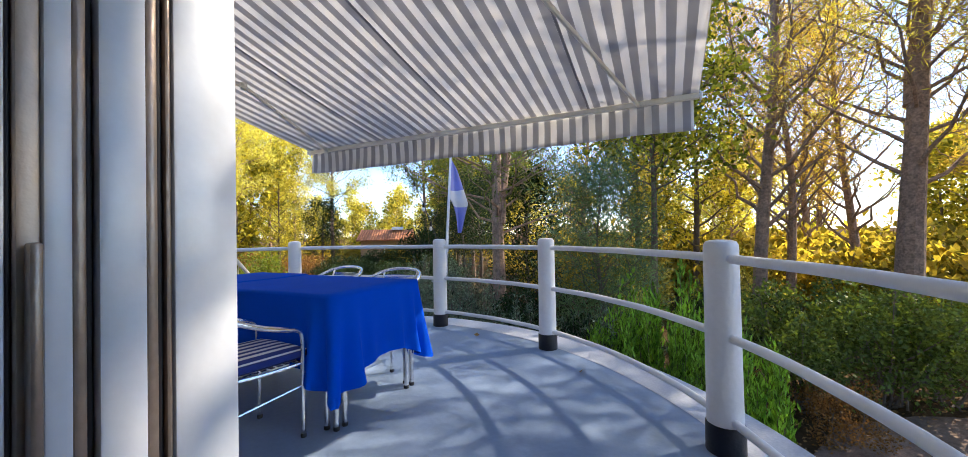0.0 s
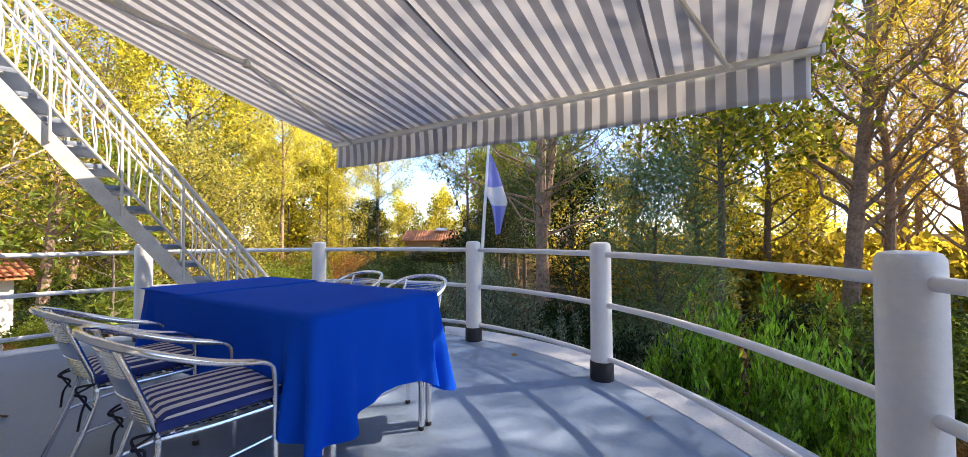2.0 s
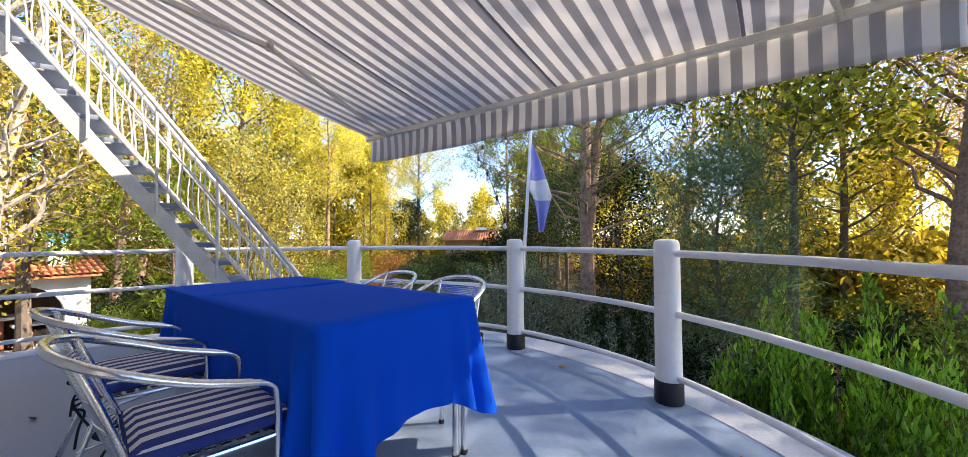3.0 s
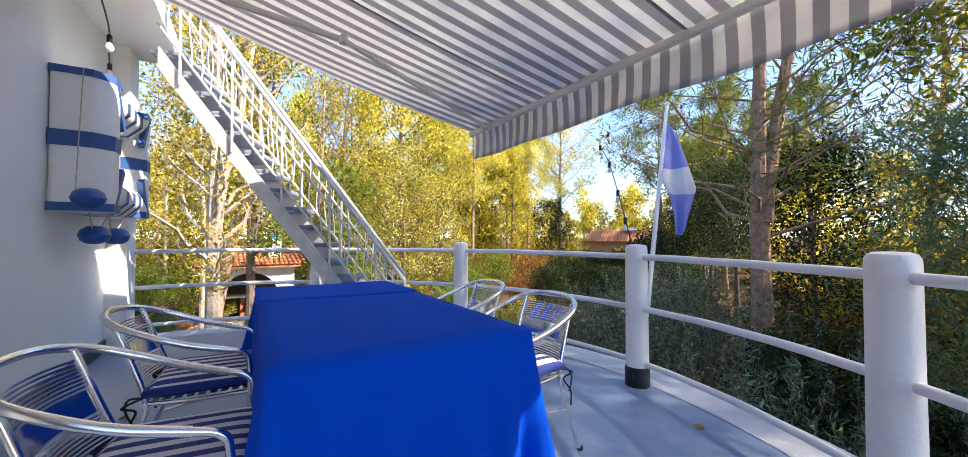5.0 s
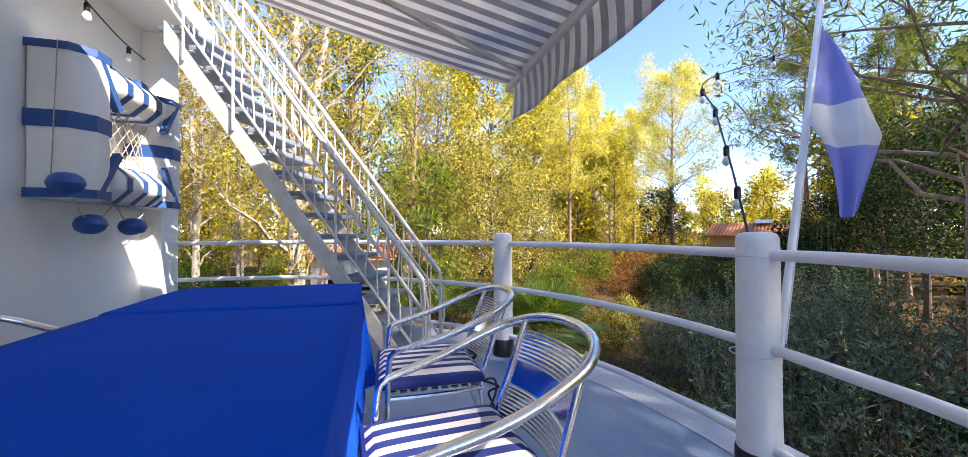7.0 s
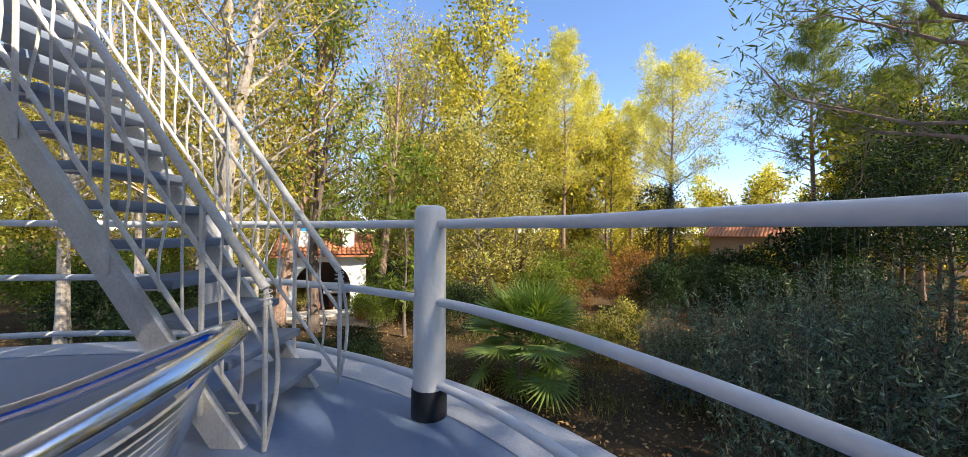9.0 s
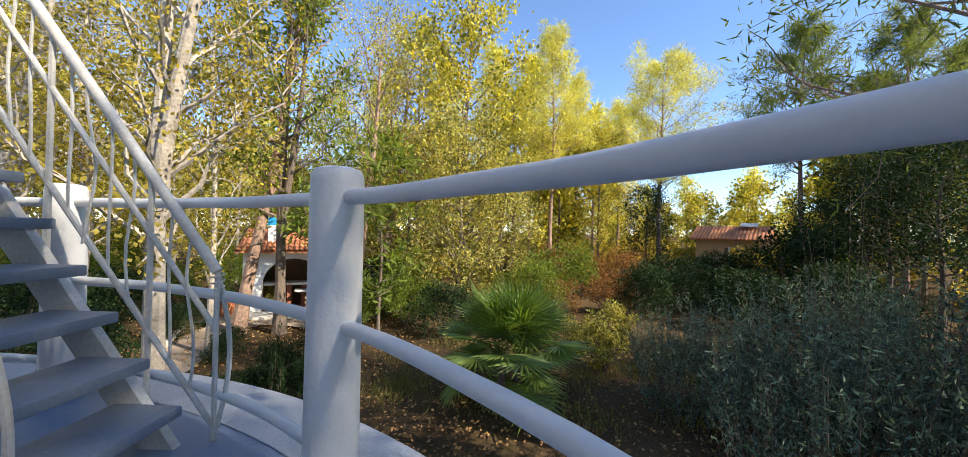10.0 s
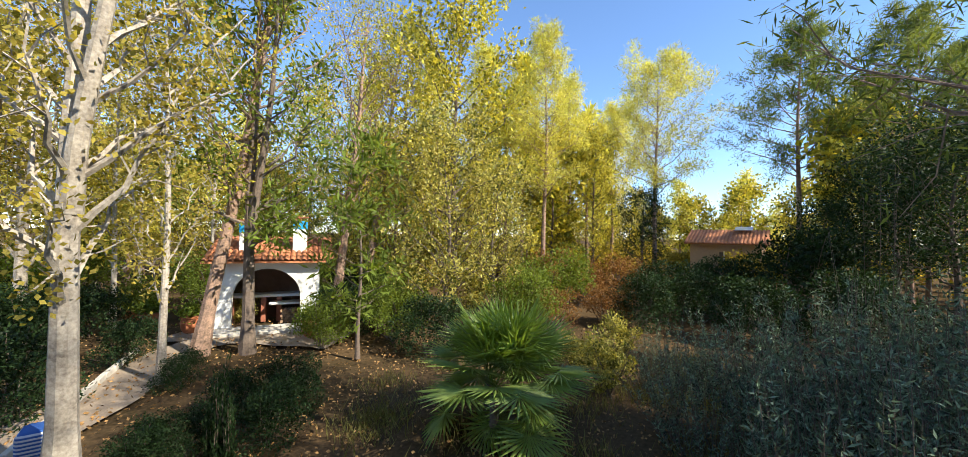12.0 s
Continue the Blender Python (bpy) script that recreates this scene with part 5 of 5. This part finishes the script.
# ---- fan palm ----
palm = thing("fan_palm", pose(*seen_from_end(818, 6.5), GZ - 0.08), "fan palm with several stems and stiff pleated fronds", "palm")
fans = []
for s in range(3):
    rng = np.random.default_rng(70 + s)
    g = Geo()
    n = 22
    for k in range(n):
        t = radians(-118 + 236 * k / (n - 1))
        L = (0.68 + 0.12 * math.cos(t)) * rng.uniform(0.9, 1.06)
        d = Vector((math.cos(t), math.sin(t), 0))
        s2 = Vector((-math.sin(t), math.cos(t), 0))
        p = [Vector((0, 0, 0)), d * L * 0.45 + s2 * 0.024 + Vector((0, 0, -0.01)), d * L * 0.45 + Vector((0, 0, 0.012)), d * L * 0.45 - s2 * 0.024 + Vector((0, 0, -0.01)), d * L * 0.95 + Vector((0, 0, -0.05 * L + 0.02 * rng.normal()))]
        g.add(p, [(0, 1, 2), (0, 2, 3), (1, 4, 2), (2, 4, 3)])
    fans.append(g.mesh("frond", LEAF_PALM, smooth=False))
rng = np.random.default_rng(77)
stem = Geo()
for k in range(4):
    stem.tube([(0.25 * math.cos(k * 1.7), 0.25 * math.sin(k * 1.7), 0), (0.3 * math.cos(k * 1.7), 0.3 * math.sin(k * 1.7), 0.95)], [0.085, 0.065], 9)
part("stem_clump", stem, BARK_DARK, palm)
for k in range(66):
    az = k * 2.39996
    el = radians(rng.uniform(8, 80)) if k % 4 else radians(rng.uniform(55, 85))
    if k >= 54:
        el = radians(rng.uniform(-45, -8))
    root = Vector((0.3 * math.cos((k % 4) * 1.7), 0.3 * math.sin((k % 4) * 1.7), 0.9))
    d = Vector((math.cos(az) * math.cos(el), math.sin(az) * math.cos(el), math.sin(el)))
    L = rng.uniform(0.55, 0.95)
    tip = root + d * L
    fr = part("frond", fans[k % 3], LEAF_PALM, palm)
    q = (d + Vector((0, 0, -0.25))).to_track_quat("X", "Z").to_matrix().to_4x4()
    fr.matrix_basis = Matrix.Translation(tip) @ q
    part("petiole", Geo().tube([root, root.lerp(tip, 0.5) + Vector((0, 0, 0.03)), tip], [0.012, 0.009, 0.006], 5), LEAF_PALM, fr)
    petiole = bpy.context.scene.collection.objects[-1]
    petiole.matrix_basis = fr.matrix_basis.inverted()


# ---- barbecue house at the end of the path ----
bx, by = seen_from_end(437, 13.2)
bbq = thing("barbecue_house", pose(bx, by, GZ - 0.02, 0, 0, 76), "white arched barbecue shelter with a tiled roof and chimneys", "shelter")
# its own x runs along the front, -y looks to the terrace
W, D, HE = 1.62, 1.9, 2.25
g = Geo()
prof = []
AW, AH = 1.02, 2.02
for k in range(17):
    t = math.pi * k / 16
    prof.append((-AW * math.cos(t), 1.05 + (AH - 1.05) * math.sin(t)))
front = [(-W, 0), (-AW, 0)] + prof + [(AW, 0), (W, 0), (W, HE), (-W, HE)]
n = len(front)
v = [(x, 0, z) for x, z in front] + [(x, 0.28, z) for x, z in front]
f = []
top = n - 1
for k in range(2, 18):
    f.append((k, k + 1, top if k < 10 else top - 1))
f += [(0, 1, 2, top), (18, 19, 20, top - 1), (10, top - 1, top)]
f += [tuple(i + n for i in reversed(q)) for q in f]
f += [(k, k + n, (k + 1) % n + n, (k + 1) % n) for k in range(n)]
part("front_wall", Geo().add(v, f), WHITE, bbq, smooth=False)
g = Geo()
g.box(-W, 0.28, 0, -W + 0.25, D, HE)
part("side_wall", g, WHITE, bbq, smooth=False)
g = Geo()
g.box(W - 0.25, 0.28, 0, W, D, HE)
part("side_wall", g, WHITE, bbq, smooth=False)
# back wall in a darker brown than the other walls
g = Geo()
g.box(-W, D, 0, W, D + 0.2, HE + 0.6)
part("back_wall", g, DARKRENDER, bbq, smooth=False)
part("counter", bevel_box(2.9, 0.7, 0.10, 0.02, 2, (0, 1.4, 0.95)), WHITE, bbq, "white masonry worktop")
part("counter", bevel_box(1.2, 0.55, 0.08, 0.02, 2, (0.6, 1.0, 0.70)), WHITE, bbq, "white masonry worktop")
for x in (-1.2, -0.2, 0.3, 1.3):
    part("counter_pier", bevel_box(0.16, 0.6, 0.90, 0.01, 1, (x, 1.4, 0.45)), BRICK, bbq)
part("threshold", bevel_box(3.6, 1.0, 0.12, 0.02, 1, (0.0, -0.45, 0.06)), STONE, bbq, "pale stone step")
logs = thing("firewood_stack", pose(bx, by, GZ - 0.02, 0, 0, 76), "stack of split firewood under the worktop", "firewood")
log_me = Geo().tube([(0, 0, 0), (0, 0.42, 0)], 0.055, 8).mesh("log", WOODLOG)
rng = np.random.default_rng(3)
for r in range(5):
    for k in range(8 - (r % 2)):
        part("log", log_me, WOODLOG, logs, at=pose(0.42 + 0.105 * k + 0.05 * (r % 2), 0.72 + rng.uniform(-0.03, 0.03), 0.06 + r * 0.095, 0, rng.uniform(0, 90), 0))
# tiled roof: rows of half-round tiles on a slope to the front
roof = part("roof", Geo().add([(-W - 0.2, -0.35, HE - 0.02), (W + 0.2, -0.35, HE - 0.02), (W + 0.2, D + 0.25, HE + 0.72), (-W - 0.2, D + 0.25, HE + 0.72), (-W - 0.2, -0.35, HE + 0.04), (W + 0.2, -0.35, HE + 0.04), (W + 0.2, D + 0.25, HE + 0.78), (-W - 0.2, D + 0.25, HE + 0.78)], [(3, 2, 1, 0), (4, 5, 6, 7), (0, 1, 5, 4), (1, 2, 6, 5), (2, 3, 7, 6), (3, 0, 4, 7)]), TILE, bbq, smooth=False)
tg = Geo()
for k in range(7):
    t = math.pi * k / 6
    for y, r in ((0, 0.085), (0.42, 0.07)):
        tg.v.append((r * math.cos(t), y, r * math.sin(t)))
tg.f = [(2 * k, 2 * k + 1, 2 * k + 3, 2 * k + 2) for k in range(6)]
tile_me = tg.mesh("tile", TILE)
sl = math.atan2(0.74, D + 0.6)
for i in range(22):
    for j in range(7):
        x = -W - 0.12 + i * 0.178
        y = -0.38 + j * 0.36
        part("tile", tile_me, TILE, roof, at=pose(x, y, HE + 0.035 + (y + 0.35) * math.tan(sl) + 0.012, math.degrees(sl) - 2, 0, 0))
for x, h, s in ((0.95, 1.35, 0.46), (-0.75, 1.2, 0.36)):
    ch = part("chimney", bevel_box(s, s, h - 0.35, 0.01, 1, (x, 0.75, HE + 0.12 + (h - 0.35) / 2)), WHITE, bbq)
    part("blue_band", bevel_box(s + 0.02, s + 0.02, 0.30, 0.01, 1, (x, 0.75, HE + 0.12 + h - 0.35 + 0.15)), SKYBLUE, ch, "bright blue chimney head")
    for dx in (-0.14, 0.0, 0.14):
        part("chimney_tile", bevel_box(0.07, s + 0.02, 0.10, 0.01, 1, (x + dx * s / 0.46, 0.75, HE + 0.12 + h)), TILE, ch)
    part("chimney_cap", bevel_box(s + 0.08, s + 0.08, 0.06, 0.01, 1, (x, 0.75, HE + 0.12 + h + 0.08)), TILE, ch)


# ---- path, kerb and pots ----
def strip(name, pts, w, z, material, label):
    """A level strip along a line."""
    pts = curve(pts, 8)
    v = []
    for i, p in enumerate(pts):
        d = (pts[min(i + 1, len(pts) - 1)] - pts[max(i - 1, 0)]).normalized()
        s = Vector((-d.y, d.x, 0)) * w / 2 * (1 + 0.06 * math.sin(i * 1.3))
        v += [(p.x + s.x, p.y + s.y, z), (p.x - s.x, p.y - s.y, z)]
    f = [(2 * i, 2 * i + 1, 2 * i + 3, 2 * i + 2) for i in range(len(pts) - 1)]
    return tagged(part(name, Geo().add(v, f), material), label, "path", kind="structure")


def P(px, depth):
    return (*seen_from_end(px, depth), 0)


strip("path", [P(-150, 5.0), P(110, 6.6), P(245, 9.0), P(330, 11.2), P(430, 12.4)], 1.35, GZ + 0.012, SAND, "pale sandy garden path")
strip("path_forecourt", [P(300, 12.4), P(440, 12.3), P(560, 12.0)], 2.0, GZ + 0.016, SAND, "pale sandy ground before the barbecue shelter")
strip("path_gravel", [(3.8, -1.0, 0), (4.7, 2.5, 0), (5.6, 5.0, 0), (7.2, 6.0, 0), (10.5, 6.0, 0)], 1.9, GZ + 0.012, mat("bark_mulch", (0.20, 0.135, 0.095), 0.95, vary=0.5, scale=9, bump=1.0, fine=45), "brown mulch path below the terrace")
kerb_me = bevel_box(0.10, 0.42, 0.16, 0.015, 1).mesh("kerb_stone", STONE)
kerb = thing("path_kerb", pose(*seen_from_end(150, 7.0), GZ), "pale kerb stones edging the sandy path", "kerb")
p0, p1 = Vector(P(40, 5.6)), Vector(P(236, 10.6))
base = Vector((*seen_from_end(150, 7.0), 0))
nk = int((p1 - p0).length / 0.43)
ang = math.degrees(math.atan2((p1 - p0).y, (p1 - p0).x)) - 90
for k in range(nk):
    q = p0.lerp(p1, k / nk) - base
    part("kerb_stone", kerb_me, STONE, kerb, at=pose(q.x, q.y, 0.06, 0, 0, ang + 2 * math.sin(k * 3)))

pot = thing("potted_plant", pose(*seen_from_end(508, 12.3), GZ), "round terracotta pot with a green plant", "plant pot", "pots by the shelter")
part("pot", Geo().lathe([(0.15, 0), (0.24, 0.14), (0.27, 0.30), (0.24, 0.44), (0.27, 0.46), (0.27, 0.50), (0.20, 0.50)], 18), TERRA, pot)
rng = np.random.default_rng(8)
c = rng.normal(size=(500, 3)) * np.array([0.16, 0.16, 0.12]) + np.array([0, 0, 0.66])
part("foliage", leaf_mesh("foliage", c, unit(rng, 500, 0.4), 0.14, 0.05, LEAF_GREEN, rng), LEAF_GREEN, pot)
for px, dp, sc in ((250, 12.6, 1.1), (316, 12.4, 1.05), (225, 13.6, 0.9)):
    copy_thing(pot, pose(*seen_from_end(px, dp), GZ) @ Matrix.Diagonal((sc, sc, sc, 1)))
tw = thing("striped_bundle", pose(*seen_from_end(78, 5.4), GZ), "folded blue and white striped cloth on a stool", "cloth")
part("cloth_roll", bevel_box(0.45, 0.32, 0.55, 0.08, 3, (0, 0, 0.275)), striped("striped_bundle_cloth", (0.6, 0.6, 0.62), (0.03, 0.10, 0.35), 0.05, "Z"), tw)

# ---- far cottage ----
hx0, hy0 = seen_from_end(1172, 33)
cot = thing("far_cottage", pose(hx0, hy0, GZ, 0, 0, 12), "peach rendered cottage with a tiled roof among trees", "house")
g = Geo()
g.box(-2.6, 0, 0, 2.6, 4, 3.0)
part("wall", g, PEACH, cot, smooth=False)
g = Geo()
g.box(-0.35, -0.03, 1.0, 0.35, -0.003, 2.2)
part("window", g, BARK_DARK, cot, smooth=False)
g = Geo()
g.box(-0.05, -0.06, 0.9, 0.05, -0.032, 2.3)
part("window_frame", g, WHITE, cot, smooth=False)
rf = part("roof", Geo().add([(-3.0, -0.5, 2.95), (3.0, -0.5, 2.95), (3.0, 2.2, 4.1), (-3.0, 2.2, 4.1), (3.0, 4.9, 2.95), (-3.0, 4.9, 2.95), (-3, -0.5, 2.85), (3, -0.5, 2.85), (3, 4.9, 2.85), (-3, 4.9, 2.85)], [(0, 1, 2, 3), (3, 2, 4, 5), (6, 7, 1, 0), (8, 9, 5, 4), (1, 7, 8, 4, 2), (0, 3, 5, 9, 6)]), TILE, cot, smooth=False)
tg = Geo()
for k in range(5):
    t = math.pi * k / 4
    for y, z in ((0, 0), (2.7, 1.15)):
        tg.v.append((0.10 * math.cos(t), y, z + 0.09 * math.sin(t)))
tg.f = [(2 * k, 2 * k + 1, 2 * k + 3, 2 * k + 2) for k in range(4)]
row_me = tg.mesh("roof_tile", TILE)
for i in range(22):
    part("roof_tile", row_me, TILE, rf, at=pose(-2.9 + i * 0.275, -0.52, 2.95))
part("solar_panel", bevel_box(1.3, 0.9, 0.05, 0.01, 1), PANEL, rf, "pale solar panel", at=pose(1.2, 1.75, 4.25, 20, 0, 0))

# ---- fallen leaves and dry grass on the ground ----
rng = np.random.default_rng(9)
n = 20000
az = rng.uniform(-1.2, 2.1, n)
R = rng.uniform(4.5, 17, n)
c = np.stack([-2 - np.sin(az) * R, 3 + np.cos(az) * R, np.full(n, GZ + 0.015) + rng.uniform(0, 0.03, n)], 1)
d = unit(rng, n)
d[:, 2] *= 0.25
tagged(part("fallen_leaves", leaf_mesh("fallen_leaves", c, d, 0.07, 0.045, LITTER, rng), LITTER), "dry brown leaves scattered over the earth", "leaves", kind="stuff")
n = 5000
gx, gy = [], []
for k in range(24):
    px, dp = rng.uniform(560, 1250), rng.uniform(5.0, 11)
    x, y = seen_from_end(px, dp)
    gx.append(x)
    gy.append(y)
i = rng.integers(0, 24, n)
c = np.stack([np.array(gx)[i] + rng.normal(size=n) * 0.35, np.array(gy)[i] + rng.normal(size=n) * 0.35, np.full(n, GZ - 0.05)], 1)
tagged(part("dry_grass", leaf_mesh("dry_grass", c, unit(rng, n, 1.8), 0.30, 0.012, GRASSM, rng), GRASSM), "tufts of dry yellow-green grass", "grass", kind="stuff")

# dead leaves blown onto the terrace
leaf_me = leaf_mesh("dead_leaf", np.zeros((1, 3)), np.array([[1.0, 0.2, 0.05]]), 0.10, 0.045, LITTER, np.random.default_rng(2))
for k, (a, b, rz) in enumerate(((-3.35, 0.55, 20), (-3.0, 0.35, 130), (-2.6, 0.25, 250), (-3.6, 1.2, 80), (-1.05, 3.35, 200), (0.2, 2.6, 60))):
    lf = part("fallen_leaf", leaf_me, LITTER, at=at(a, b, 0.012, rz))
    tagged(lf, "dry brown leaf lying on the terrace floor", "leaf", "leaves on the terrace")
